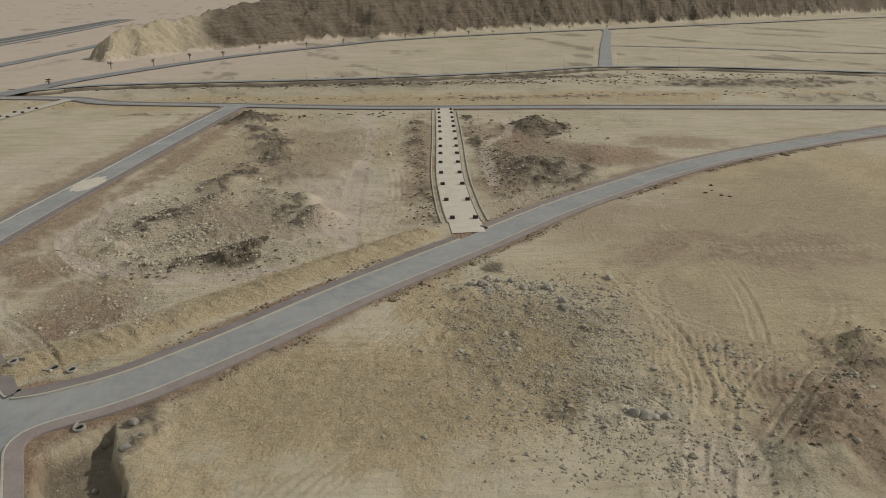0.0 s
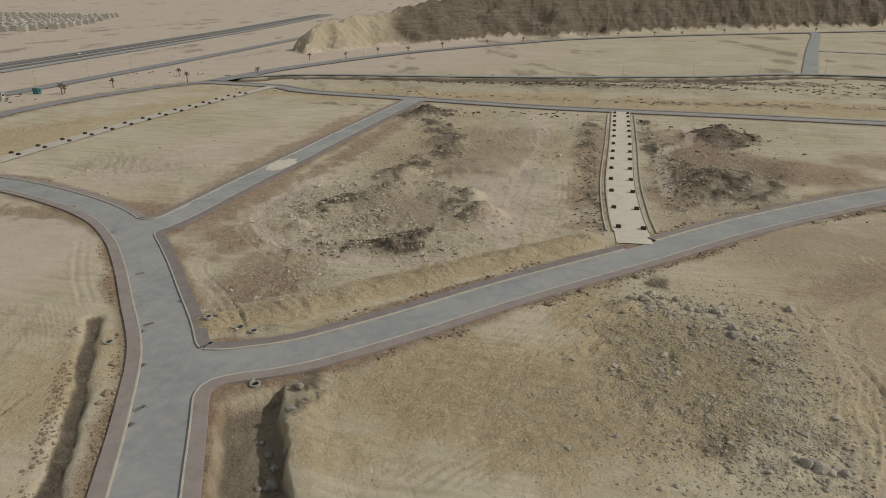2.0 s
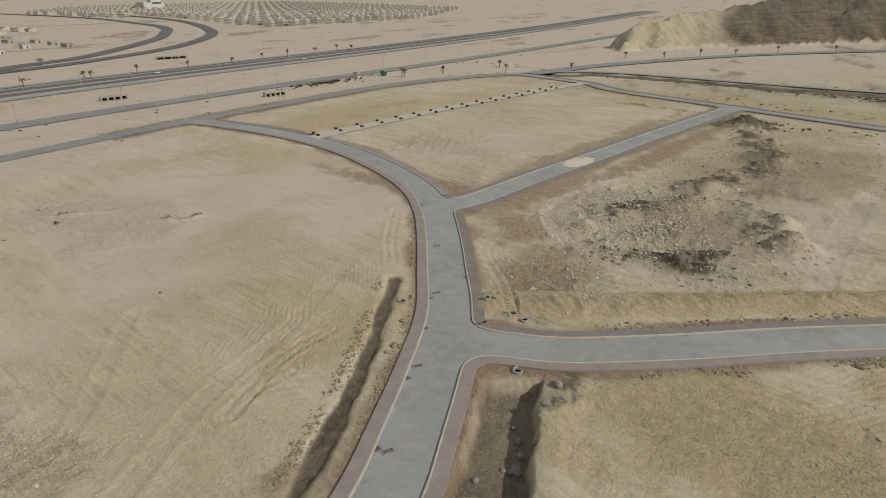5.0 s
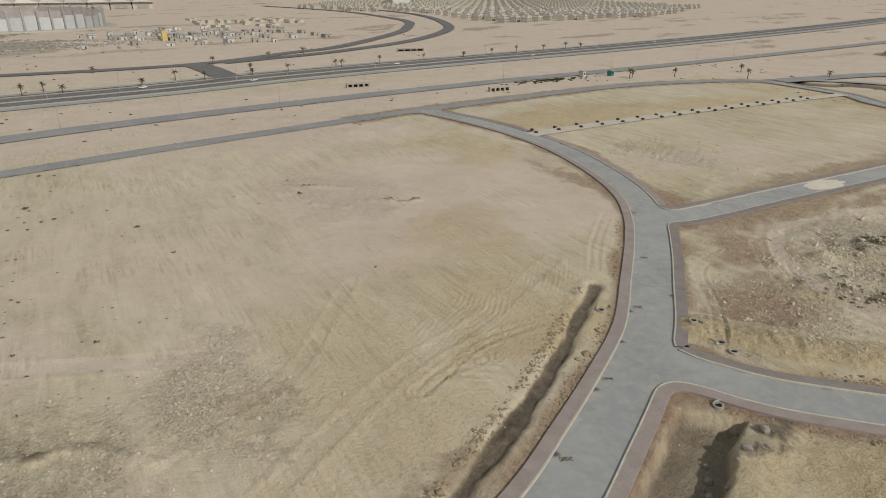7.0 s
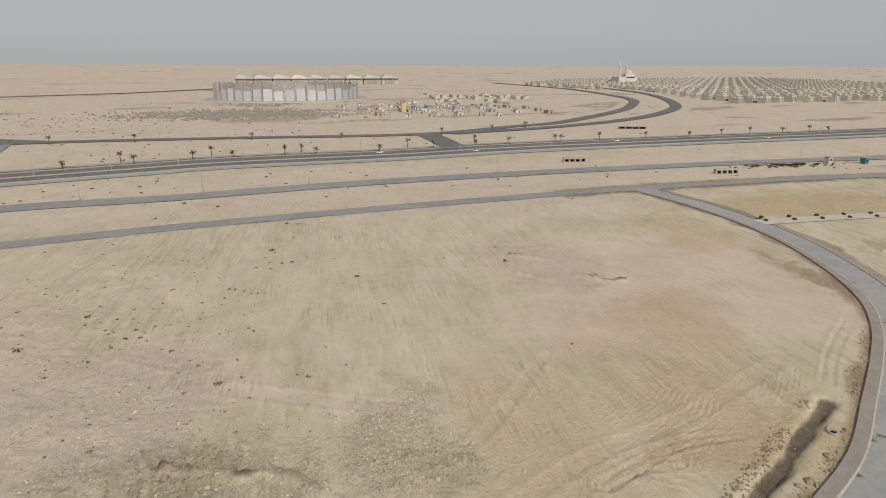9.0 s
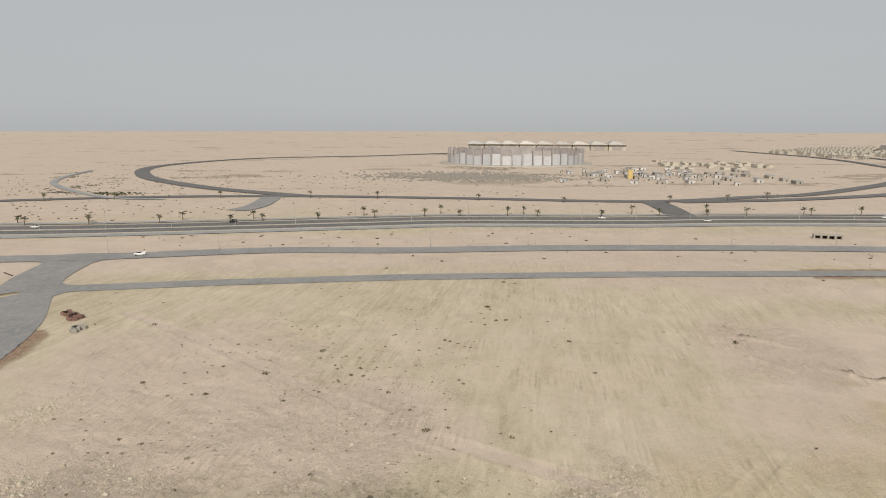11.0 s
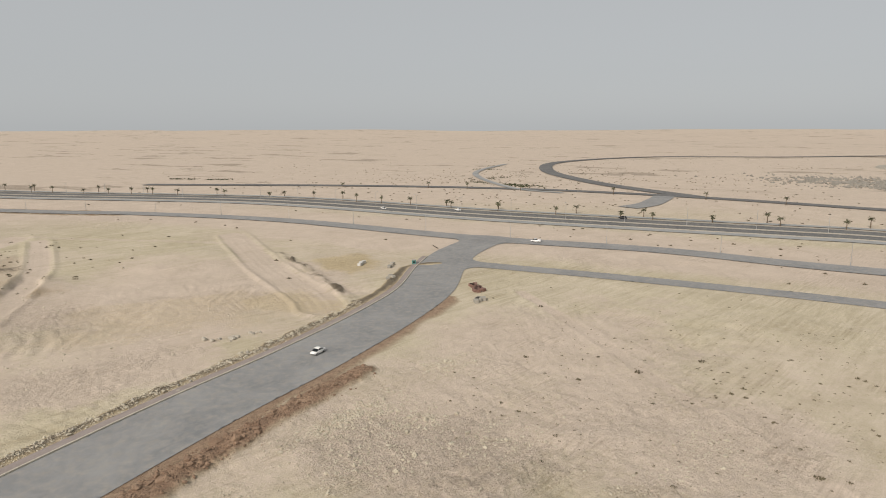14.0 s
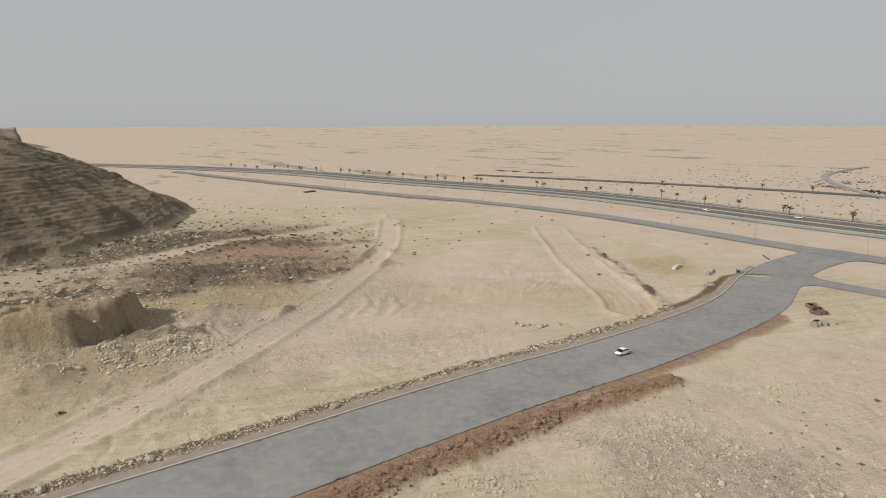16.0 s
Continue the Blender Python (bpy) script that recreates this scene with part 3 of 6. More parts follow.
# wheel ruts left by single vehicles
RUTS = [curve([(37.2, 114.7), (39.3, 103.9), (40.8, 91.9), (40.4, 81.0), (37.5, 71.1), (32.8, 62.4), (29.6, 54.5)], 2),
        curve([(32.3, 54.4), (36.9, 63.7), (41.1, 71.9), (51.0, 82.8), (62.9, 87.0), (70.9, 94.7), (75.7, 107.3), (66.3, 113.3), (52.3, 108.4)], 2),
        curve([(32.7, 113.1), (43.7, 96.0), (54.0, 88.7), (68.4, 90.7), (83.5, 101.8)], 2),
        curve([(58.9, 131.1), (72.5, 125.6), (99.6, 126.6)], 2),
        curve([(35.2, 56.7), (46.0, 66.5), (56.4, 77.1), (63.2, 82.2)], 2),
        curve([(57.3, 141.7), (60.4, 121.8), (58.2, 103.0), (54.0, 88.7)], 2),
        curve([(-70.1, 35.2), (-73.9, 42.1), (-77.8, 51.8), (-77.5, 61.9), (-79.6, 71.6), (-82.7, 75.4), (-87.1, 76.4)], 2),
        curve([(-75.2, 40.7), (-77.1, 49.8), (-78.0, 59.1), (-79.2, 70.1)], 2),
        curve([(-71.6, 42.1), (-68.3, 47.1), (-61.0, 47.3)], 2),
        curve([(-115.3, 113.9), (-102.1, 98.0), (-90.0, 86.1)], 2),
        curve([(-70.4, 34.4), (-72.7, 39.9), (-73.1, 47.2)], 2),
        curve([(-88.9, 183.2), (-83.2, 141.6), (-80.4, 132.5), (-64.1, 116.2), (-50.9, 112.1), (-40.0, 118.6), (-26.5, 133.7), (-10.6, 145.3), (-4.2, 153.5)], 2),
        curve([(-82.6, 175.4), (-83.8, 134.4), (-80.2, 126.3), (-64.7, 113.6), (-51.1, 108.7)], 2),
        curve([(-10.6, 145.3), (-8.6, 174.7), (-12.5, 207.9), (-21.4, 246.5)], 2),
        curve([(-84.3, 118.9), (-79.4, 105.3), (-66.1, 93.8), (-57.9, 84.9)], 2)]

# smooth graded ground: x, y, reach along x and y
GRADED = [(-150, 70, 80, 70), (-95, 35, 45, 34), (-130, -10, 50, 40), (62, 118, 46, 34), (100, 160, 70, 50), (-50, -160, 60, 22), (-60, -260, 50, 50), (-155, 230, 40, 80), (-20, 105, 14, 14)]
# combed ground left by dozer blades and tracks: x, y, reach along x and y, heading of the grooves, spacing, depth
COMBED = [(-16, 74, 22, 16, 38, 1.1, 0.10), (-4, 98, 12, 14, 60, 1.3, 0.10), (54, 64, 10, 9, -30, 1.0, 0.22), (66, 80, 9, 8, 10, 1.0, 0.22), (44, 80, 10, 12, 70, 1.2, 0.10), (-92, 78, 8, 12, 130, 0.9, 0.16), (-104, 98, 8, 10, 150, 0.9, 0.16),
          (-84, 52, 9, 10, 120, 1.0, 0.14), (-100, 36, 8, 6, 100, 0.8, 0.12), (-74, 6, 8, 7, 75, 0.9, 0.12), (-36, 140, 12, 10, 20, 1.2, 0.12), (-78, 128, 8, 14, 100, 1.1, 0.12), (40, 150, 16, 16, 40, 1.3, 0.12), (-160, 180, 22, 26, 75, 1.6, 0.14),
          (-52, -214, 14, 16, 60, 1.6, 0.22), (-98, -190, 12, 22, 100, 1.8, 0.3), (-46, -182, 18, 12, 150, 1.4, 0.18), (14, -178, 20, 8, 20, 1.4, 0.25)]

HILLS = ((CLIFF, 60.0, 72.0, 41), (RIDGE, 50.0, 120.0, 43))


def hill_form(x, y, line, top, run, seed, fine=False):
    """Height of a terraced hill on the left of a line, where it stands, how far up its face, and its dark rock."""
    q, side = dist_to(x, y, line)
    s = np.where(side > 0, q, -q)
    gully = 16 * fbm(x, y, 60, 3, seed) + 8 * fbm(x, y, 20, 3, seed + 1)
    u = np.clip((s + gully) / run, 0, 1.2)
    rise = (top + (36 * step(-240, 20, x) if seed == 41 else 0)) * np.clip(u, 0, 1) ** 0.85
    on = step(0.0, 0.06, u)
    rise = rise + on * 2.4 * fbm(x, y, 12, 4, seed + 2)
    band = 3.4 if seed == 41 else 1.7
    t = rise / band + (0.5 if seed == 41 else 0.25) * fbm(x, y, 45, 3, seed + 4)
    ledge = band * (np.floor(t) + step(0.35, 0.7, t - np.floor(t)) - t)
    rise = rise + (0.6 if seed == 41 else 0.5) * ledge * on
    if fine:
        rise = rise + on * (1.2 if seed == 41 else 0.45) * (fbm(x, y, 5, 4, seed + 5, 0.7) + 0.8 * np.abs(fbm(x, y, 9, 3, seed + 6)))
    face = on * (0.95 + 0.45 * fbm(x, y, 30, 4, seed + 3)) * (1 - 0.75 * step(0.9, 1.1, u))
    face = face * (0.2 + 0.8 * step(-235, -165, x + 0.25 * (y - 640))) if seed == 41 else face * 0.62
    return rise * on, on, u, face


def height(x, y, roads):
    """The ground's height and its soils, on arrays; roads is the distance to the nearest kerb."""
    r = np.hypot(x, y)
    far = np.maximum(r - 180, 0)
    away = step(1.0 + 0.02 * far, 9.0 + 0.05 * far, roads)
    near = 1 - step(250, 700, r)
    rugged = 0.5 + 0.5 * fbm(x, y, 70, 2, 5)
    for cx, cy, rx, ry in GRADED:
        rugged = rugged * step(0.5, 1.25, np.hypot((x - cx) / rx, (y - cy) / ry) + 0.5 * fbm(x, y, 30, 4, 71))
    z = 0.5 * fbm(x, y, 45, 3, 1) + near * (0.10 + 0.8 * rugged ** 2) * fbm(x, y, 9, 3, 2) + near * 0.35 * rugged ** 1.5 * fbm(x, y, 2.4, 3, 3, 0.6)
    # ruts and rills
    rut = 1 - np.abs(fbm(x + 3 * fbm(x, y, 12, 2, 9), y, 16, 3, 8))
    z = z - near * 0.22 * step(0.93, 1.0, rut) * step(0.35, 0.7, rugged)
    z = z + step(500, 2500, r) * 4.0 * fbm(x, y, 420, 3, 4)
    red, dark, pale, ochre = (np.zeros(x.shape) for _ in range(4))
    stony = (0.16 + 0.30 * fbm(x, y, 45, 4, 11)) * np.clip(2.2 * rugged, 0, 1)
    for cx, cy, rad, hi in HEAPS:
        q = np.hypot(x - cx, y - cy) / rad
        m = q < 2
        qq = q[m] + 0.25 * fbm(x[m], y[m], rad * 0.8, 3, int(abs(cx)))
        z[m] += hi * (1 - step(0.05, 1.15, qq)) * (1 + 0.35 * fbm(x[m], y[m], rad * 0.5, 4, 6))
    z = z * away - 0.10 - 0.0006 * far * (1 - away)
    for blobs, out in ((REDDISH, red), (DARK, dark), (PALE, pale), (OCHRE_SPOIL, ochre), (STONY, stony)):
        for cx, cy, rx, ry, s in blobs:
            q = np.hypot((x - cx) / rx, (y - cy) / ry)
            m = q < 2.2
            out[m] = np.maximum(out[m], s * (1 - step(0.4, 1.6, q[m] + 0.95 * fbm(x[m], y[m], 0.8 * min(rx, ry), 5, 12, 0.65))))
    for line, half, s in BELTS:
        q, _ = near_to(x, y, line, 3 * half + 4)
        m = q < 3 * half + 3
        w = 1 - step(0.3, 2.1, q[m] / half + 1.3 * fbm(x[m], y[m], 2.5 * half, 5, 14, 0.65))
        dark[m] = np.maximum(dark[m], s * w * (0.62 + 0.75 * fbm(x[m], y[m], 5, 4, 19)))
        z[m] += w * (0.5 + 0.6 * fbm(x[m], y[m], 3, 3, 15)) * away[m]
    for line, half, s in TRACKS:
        q, _ = near_to(x, y, line, 2 * half + 4)
        m = q < 2 * half + 3
        w = 1 - step(0.7, 1.3, q[m] / half + 0.3 * fbm(x[m], y[m], 4, 3, 16))
        pale[m] = np.maximum(pale[m], s * w)
        dark[m] *= 1 - 0.8 * w
        red[m] *= 1 - 0.8 * s * w
        z[m] += away[m] * (0.09 * (1 - step(0.2, 0.9, np.abs(q[m] - half - 0.6))) - 0.07 * w)
    for line in RUTS:
        q, _ = near_to(x, y, line, 5)
        m = q < 3.5
        worn = 0.4 + 0.6 * step(-0.3, 0.2, fbm(x[m], y[m], 9, 3, 69))
        w = (1 - step(0.18, 0.5, np.abs(q[m] - 1.0 + 0.25 * fbm(x[m], y[m], 5, 2, 70)))) * worn
        pale[m] = np.maximum(pale[m], 0.55 * w)
        red[m] *= 1 - 0.6 * w
        z[m] += away[m] * (0.16 * (1 - step(0.1, 0.4, np.abs(q[m] - 1.6))) * worn - 0.16 * w)
    clumps = step(0.02, 0.30, fbm(x, y, 4.5, 4, 61, 0.6))
    dark = dark * (0.62 + 0.5 * clumps)
    hump = near * away * np.clip(dark, 0, 1) * clumps
    z = z + 1.25 * hump * (0.7 + 0.6 * fbm(x, y, 1.6, 3, 62))
    clods = np.clip(stony, 0, 1) * near * away
    z = z + clods * (0.38 * fbm(x, y, 1.5, 3, 63, 0.65) + 0.42 * step(0.25, 0.6, fbm(x, y, 2.6, 3, 64)))
    for cx, cy, rx, ry, head, gap, deep in COMBED:
        q = np.hypot((x - cx) / rx, (y - cy) / ry)
        m = q < 1.8
        xx, yy = x[m], y[m]
        bend = math.radians(head) + 0.25 * fbm(xx, yy, 14, 2, 65)
        w = (1 - step(0.5, 1.3, q[m] + 0.6 * fbm(xx, yy, 6, 3, 66))) * away[m]
        z[m] += deep * w * np.sin((-(xx - cx) * np.sin(bend) + (yy - cy) * np.cos(bend)) * 2 * math.pi / gap + 2.0 * fbm(xx, yy, 5, 2, 67))
    # fill along the road edges
    edge = net_distance(x, y)
    red = np.maximum(red, 0.95 * (1 - step(1.5, 6.5, edge + 2.5 * fbm(x, y, 9, 3, 21))) * (edge > -1))
    red[(x < -150) & (y < 100)] *= 0.25
    red[edge > 900] = 0
    q, side = near_to(x, y, SIDE[10:], 16)
    red = np.maximum(red, 0.9 * (1 - step(5, 10 + 3 * fbm(x, y, 12, 2, 22), q)))
    # bank of furrowed spoil above the rising road
    q, side = near_to(x, y, BERM, 14)
    along, across = x * 0.75 + y * 0.66, y * 0.75 - x * 0.66
    furrow = 0.14 * np.sin(along * 3.6 + 1.2 * across + 5 * fbm(x, y, 8, 3, 31)) + 0.28 * vnoise(along / 1.7, across / 6, 73) + 0.4 * fbm(x, y, 11, 3, 72)
    z = z + (1.15 + furrow) * (1 - step(0.3, 5.0, q + 1.4 * fbm(x, y, 7, 3, 30)))
    red = red * (1 - 0.7 * (q < 6))
    ochre = np.maximum(ochre, 0.95 * (1 - step(3, 6.5, q + 1.2 * fbm(x, y, 5, 3, 37))))
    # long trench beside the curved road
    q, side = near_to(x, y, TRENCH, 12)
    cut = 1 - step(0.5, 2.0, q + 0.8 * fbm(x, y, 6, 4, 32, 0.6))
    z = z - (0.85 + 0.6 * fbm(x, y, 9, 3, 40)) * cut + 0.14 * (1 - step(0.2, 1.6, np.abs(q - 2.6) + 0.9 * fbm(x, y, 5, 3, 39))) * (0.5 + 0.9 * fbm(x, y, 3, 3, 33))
    # the cut's shade painted into its soil colour
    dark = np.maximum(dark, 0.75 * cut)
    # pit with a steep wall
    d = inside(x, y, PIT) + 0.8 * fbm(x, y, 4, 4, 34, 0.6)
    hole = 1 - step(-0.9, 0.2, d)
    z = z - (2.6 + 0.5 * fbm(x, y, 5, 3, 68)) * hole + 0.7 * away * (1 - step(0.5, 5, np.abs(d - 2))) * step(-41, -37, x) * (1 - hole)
    # shade of the sunken pit put into the colour too
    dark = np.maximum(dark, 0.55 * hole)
    # red spoil along the wide road
    q, side = near_to(x, y, BANK, 14)
    w = 1 - step(1.0, 4.6, q + 1.2 * fbm(x, y, 6, 3, 35))
    z = z + 1.3 * w * (0.8 + 0.5 * fbm(x, y, 3, 4, 36))
    red = np.maximum(red, 1.2 * w)
    # rubble heaped along the far side of the wide road
    q, side = near_to(x, y, WIDE[8:110], 24)
    w = (1 - step(0.6, 2.6, np.abs(q - 14.3) + 0.9 * fbm(x, y, 4, 3, 53))) * (side > 0)
    z = z + 0.55 * w * (0.8 + 0.7 * fbm(x, y, 2.5, 3, 54))
    ochre, dark, red = np.maximum(ochre, 1.1 * w), np.maximum(dark, 0.62 * w), red * (1 - 0.8 * w)
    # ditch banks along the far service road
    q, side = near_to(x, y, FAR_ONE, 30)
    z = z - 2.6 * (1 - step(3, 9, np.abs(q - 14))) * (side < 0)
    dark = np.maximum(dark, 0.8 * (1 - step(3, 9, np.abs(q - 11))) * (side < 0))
    # cart track and graded tracks
    for line, half in ((CART, 4.5), (HAUL, 7.0), (curve([(-112, -156), (-118, -170), (-130, -215), (-146, -262), (-160, -300)]), 7.0)):
        q, side = near_to(x, y, line, 14)
        w = (1 - step(half - 2, half + 1.5, q + 1.6 * fbm(x, y, 7, 3, 38))) * away
        z = z * (1 - w) + (-0.1 + 0.06 * np.cos(q * 2.2)) * w + 0.5 * away * (1 - step(0.3, 1.6, np.abs(q - half - 1)))
        pale, red, dark = np.maximum(pale, 0.8 * w), red * (1 - 0.9 * w), dark * (1 - 0.9 * w)
    # terraced cliff to the north and hill to the south
    for hill in HILLS:
        rise, on, u, face = hill_form(x, y, *hill)
        z = z + rise * 0.96 - 1.5 * on
        dark = np.maximum(dark, face)
        pale, ochre = pale * (1 - on), np.maximum(ochre * (1 - on), 0.32 * on * (face < 0.4))
    # cut spur with a bare face
    q, side = near_to(x, y, SPUR, 40)
    on = 1 - step(14, 18.0, q + 4.0 * fbm(x, y, 9, 4, 46))
    z = z + 8.5 * on * (1 + 0.22 * fbm(x, y, 6, 4, 47))
    ochre = np.maximum(ochre, 0.9 * on)
    dark = np.maximum(dark * (1 - on), 0.75 * on * (fbm(x, y, 6, 3, 49) > 0.1) * (q < 13))
    # soil colour pales with distance, painted in place of haze
    pale = np.maximum(pale, 0.95 * step(260, 600, r) * np.maximum(1 - step(-260, 100, x), 1 - step(-380, -160, y)) * (1 - np.clip(dark, 0, 1)))
    q, _ = near_to(x, y, SERVICE[::8], 80)
    pale = np.maximum(pale, 0.85 * (1 - step(25, 75, q + 20 * fbm(x, y, 50, 3, 74))))
    bands = fbm(x * 0.9 + y * 0.25, (y - 0.25 * x) * 0.3, 34, 5, 52, 0.65)
    dark = np.maximum(dark, 0.42 * step(450, 700, r) * step(0.10, 0.35, bands) * (x < 100) * (roads > 10))
    dark = np.maximum(dark, 0.45 * step(330, 380, y) * step(-300, -200, x) * step(-0.05, 0.4, bands) * (roads > 4))
    z = z + 32 * step(2600, 4800, r) + 8 * step(3000, 4500, r) * fbm(x, y, 900, 3, 48)
    return z, red, dark, pale, ochre, np.clip(np.maximum.reduce([stony, dark, 0.8 * red, 0.7 * ochre]), 0.05, 1)


LAND = {}


MIDDLE = (-1.5, -0.8)


def build_ground():
    """A round sheet of land, closely woven towards its middle and reaching the horizon."""
    ring = [0.02, 3, 7, 12, 17, 22, 26, 30, 33, 36, 39, 41.5, 44, 46]
    while ring[-1] < 5600:
        r = ring[-1]
        ring.append(r + min(0.30 + 3.4e-5 * r * r, 0.0125 * r))
    gr = np.array(ring)
    ga = np.radians(np.concatenate([np.linspace(50, 290, 1300, endpoint=False), np.linspace(290, 410, 180, endpoint=False)]))
    a, r = np.meshgrid(ga, gr)
    x, y = MIDDLE[0] + r * np.cos(a), MIDDLE[1] + r * np.sin(a)
    roads = road_distance(x, y)
    z, red, dark, pale, ochre, stony = height(x, y, roads)
    LAND.update(gr=gr, ga=np.append(ga, ga[0] + 2 * math.pi), z=np.hstack([z, z[:, :1]]), roads=np.hstack([roads, roads[:, :1]]))
    verts = np.stack([x, y, z], -1).reshape(-1, 3)
    i = np.arange(x.size).reshape(x.shape)
    j = np.roll(i, -1, 1)
    faces = np.stack([i[:-1], i[1:], j[1:], j[:-1]], -1).reshape(-1, 4)
    me = mesh_from("ground", verts, faces, [SOIL], True)
    at = me.attributes.new("soil", "FLOAT_COLOR", "POINT")
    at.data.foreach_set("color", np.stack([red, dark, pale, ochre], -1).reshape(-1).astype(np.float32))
    me.attributes.new("broken", "FLOAT", "POINT").data.foreach_set("value", stony.ravel().astype(np.float32))
    return tagged(new("ground", me), "dry sandy desert soil with ruts, heaps and scree", "ground", kind="structure")


ground = build_ground()


def hill_patch(name, hill, lo, hi, gap, label):
    """The hill's visible face as a finer sheet laid over the land."""
    gx, gy = np.arange(lo[0], hi[0], gap), np.arange(lo[1], hi[1], gap)
    x, y = np.meshgrid(gx, gy)
    rise, on, u, face = hill_form(x, y, *hill, fine=True)
    edge = np.minimum.reduce([x - lo[0], hi[0] - gap - x, y - lo[1], hi[1] - gap - y])
    z = rise - 0.1 - 5 * (1 - step(0, 14, edge)) - 4 * (on < 0.02)
    n, m = x.shape
    i = np.arange(n * m).reshape(n, m)
    f = np.stack([i[:-1, :-1], i[:-1, 1:], i[1:, 1:], i[1:, :-1]], -1).reshape(-1, 4)
    f = f[((on > 0.01) & (u < 1.19)).ravel()[f].any(1)]
    used, f = np.unique(f, return_inverse=True)
    me = mesh_from(name, np.stack([x, y, z], -1).reshape(-1, 3)[used], f.reshape(-1, 4), [SOIL])
    at = me.attributes.new("soil", "FLOAT_COLOR", "POINT")
    talus = 0.25 * on * (1 - step(0.03, 0.16, u))
    col = np.stack([0.5 * on if hill[3] == 43 else 0 * u, face, 0 * u, np.maximum(talus, 0.32 * on * (face < 0.4))], -1).reshape(-1, 4)[used]
    at.data.foreach_set("color", col.ravel().astype(np.float32))
    me.attributes.new("broken", "FLOAT", "POINT").data.foreach_set("value", np.ones(len(used), np.float32))
    return tagged(new(name, me), label, "hill", kind="structure")


hill_patch("cliff", HILLS[0], (-330, 540), (900, 1500), 3.2, "eroded dark brown rock cliff with terraces and gullies")
hill_patch("hill", HILLS[1], (-30, -800), (300, -215), 1.7, "stony dark brown hill with level rock ledges")


def land(px, py, what):
    """A value of the land's grid, interpolated."""
    x, y = np.atleast_1d(np.array(px, float)), np.atleast_1d(np.array(py, float))
    gr, ga, g = LAND["gr"], LAND["ga"], LAND[what]
    r = np.hypot(x - MIDDLE[0], y - MIDDLE[1])
    a = ga[0] + (np.arctan2(y - MIDDLE[1], x - MIDDLE[0]) - ga[0]) % (2 * math.pi)
    i, j = np.clip(np.searchsorted(ga, a) - 1, 0, len(ga) - 2), np.clip(np.searchsorted(gr, r) - 1, 0, len(gr) - 2)
    u, v = (a - ga[i]) / (ga[i + 1] - ga[i]), (r - gr[j]) / (gr[j + 1] - gr[j])
    return (g[j, i] * (1 - u) + g[j, i + 1] * u) * (1 - v) + (g[j + 1, i] * (1 - u) + g[j + 1, i + 1] * u) * v


def ground_at(px, py):
    return land(px, py, "z")


# ---------------------------------------------------------------- near roads with kerbs and footways
def net_grid(lo, hi, gap):
    gx, gy = np.arange(lo[0], hi[0], gap), np.arange(lo[1], hi[1], gap)
    x, y = np.meshgrid(gx, gy)
    return x, y, net_distance(x, y)


GX, GY, GD = net_grid((-345, -300), (345, 400), 1.0)


def build_near_road():
    gy_, gx_ = np.gradient(GD)
    keep = GD < 1.6
    x, y = GX.copy(), GY.copy()
    out = (GD > 0.12) & keep
    x[out] -= gx_[out] * (GD[out] - 0.12)
    y[out] -= gy_[out] * (GD[out] - 0.12)
    n, m = GD.shape
    i = np.arange(n * m).reshape(n, m)
    f = np.stack([i[:-1, :-1], i[:-1, 1:], i[1:, 1:], i[1:, :-1]], -1).reshape(-1, 4)
    f = f[keep.ravel()[f].all(1)]
    used, f = np.unique(f, return_inverse=True)
    f = f.reshape(-1, 4)
    z = 0.02 + 0.025 * fbm(x, y, 14, 2, 51)
    verts = np.stack([x, y, z], -1).reshape(-1, 3)[used]
    me = mesh_from("road", verts, f, [ASPHALT, ASPHALT_MID], True)
    mid = verts[f].mean(1)
    near = np.stack([dist_to(mid[:, 0], mid[:, 1], line)[0] - half for line, half in NEAR_NET] + [dist_to(mid[:, 0], mid[:, 1], SERVICE)[0] - 7.0])
    me.polygons.foreach_set("material_index", (near.argmin(0) >= 4).astype(np.int32))
    return tagged(new("road", me), "dusty grey asphalt roads meeting at open junctions", "road", kind="structure")


near_road = build_near_road()


def ribbon(name, line, half, z, material, label="", category="road", shift=0.0, thick=0.0):
    d = np.gradient(line, axis=0)
    d /= np.linalg.norm(d, axis=1)[:, None] + 1e-9
    nrm = np.stack([-d[:, 1], d[:, 0]], 1)
    k = len(line)
    cols = []
    prof = [(-half, z - thick), (-half, z), (half, z), (half, z - thick)] if thick else [(-half, z), (0, z + 0.03), (half, z)]
    for o, h in prof:
        p = line + nrm * (o + shift)
        cols.append(np.column_stack([p, np.full(k, h)]))
    w = len(cols)
    verts = np.stack(cols, 1).reshape(-1, 3)
    i = np.arange(k * w).reshape(k, w)
    f = np.stack([i[:-1, :-1], i[:-1, 1:], i[1:, 1:], i[1:, :-1]], -1).reshape(-1, 4)[:, ::-1]
    ob = new(name, mesh_from(name, verts, f, [material], not thick))
    return tagged(ob, label, category, kind="structure") if label else ob


ribbon("road", SERVICE, 6.9, 0.10, ASPHALT_MID, "long grey asphalt service road across the sand")
ribbon("road", FRONTAGE, 7.5, 0.10, ASPHALT_DARK, "dark asphalt frontage road beyond the highway")
ribbon("road", SWEEP, 9.0, 0.16, ASPHALT_DARK, "dark asphalt road sweeping away in a wide curve")
ribbon("road", SWEEP_TWO, 7.5, 0.16, ASPHALT_DARK, "dark asphalt road curving towards the housing estate")
ribbon("road", HOOK, 3.6, 0.13, ASPHALT, "narrow grey road bending back on itself among shrubs")
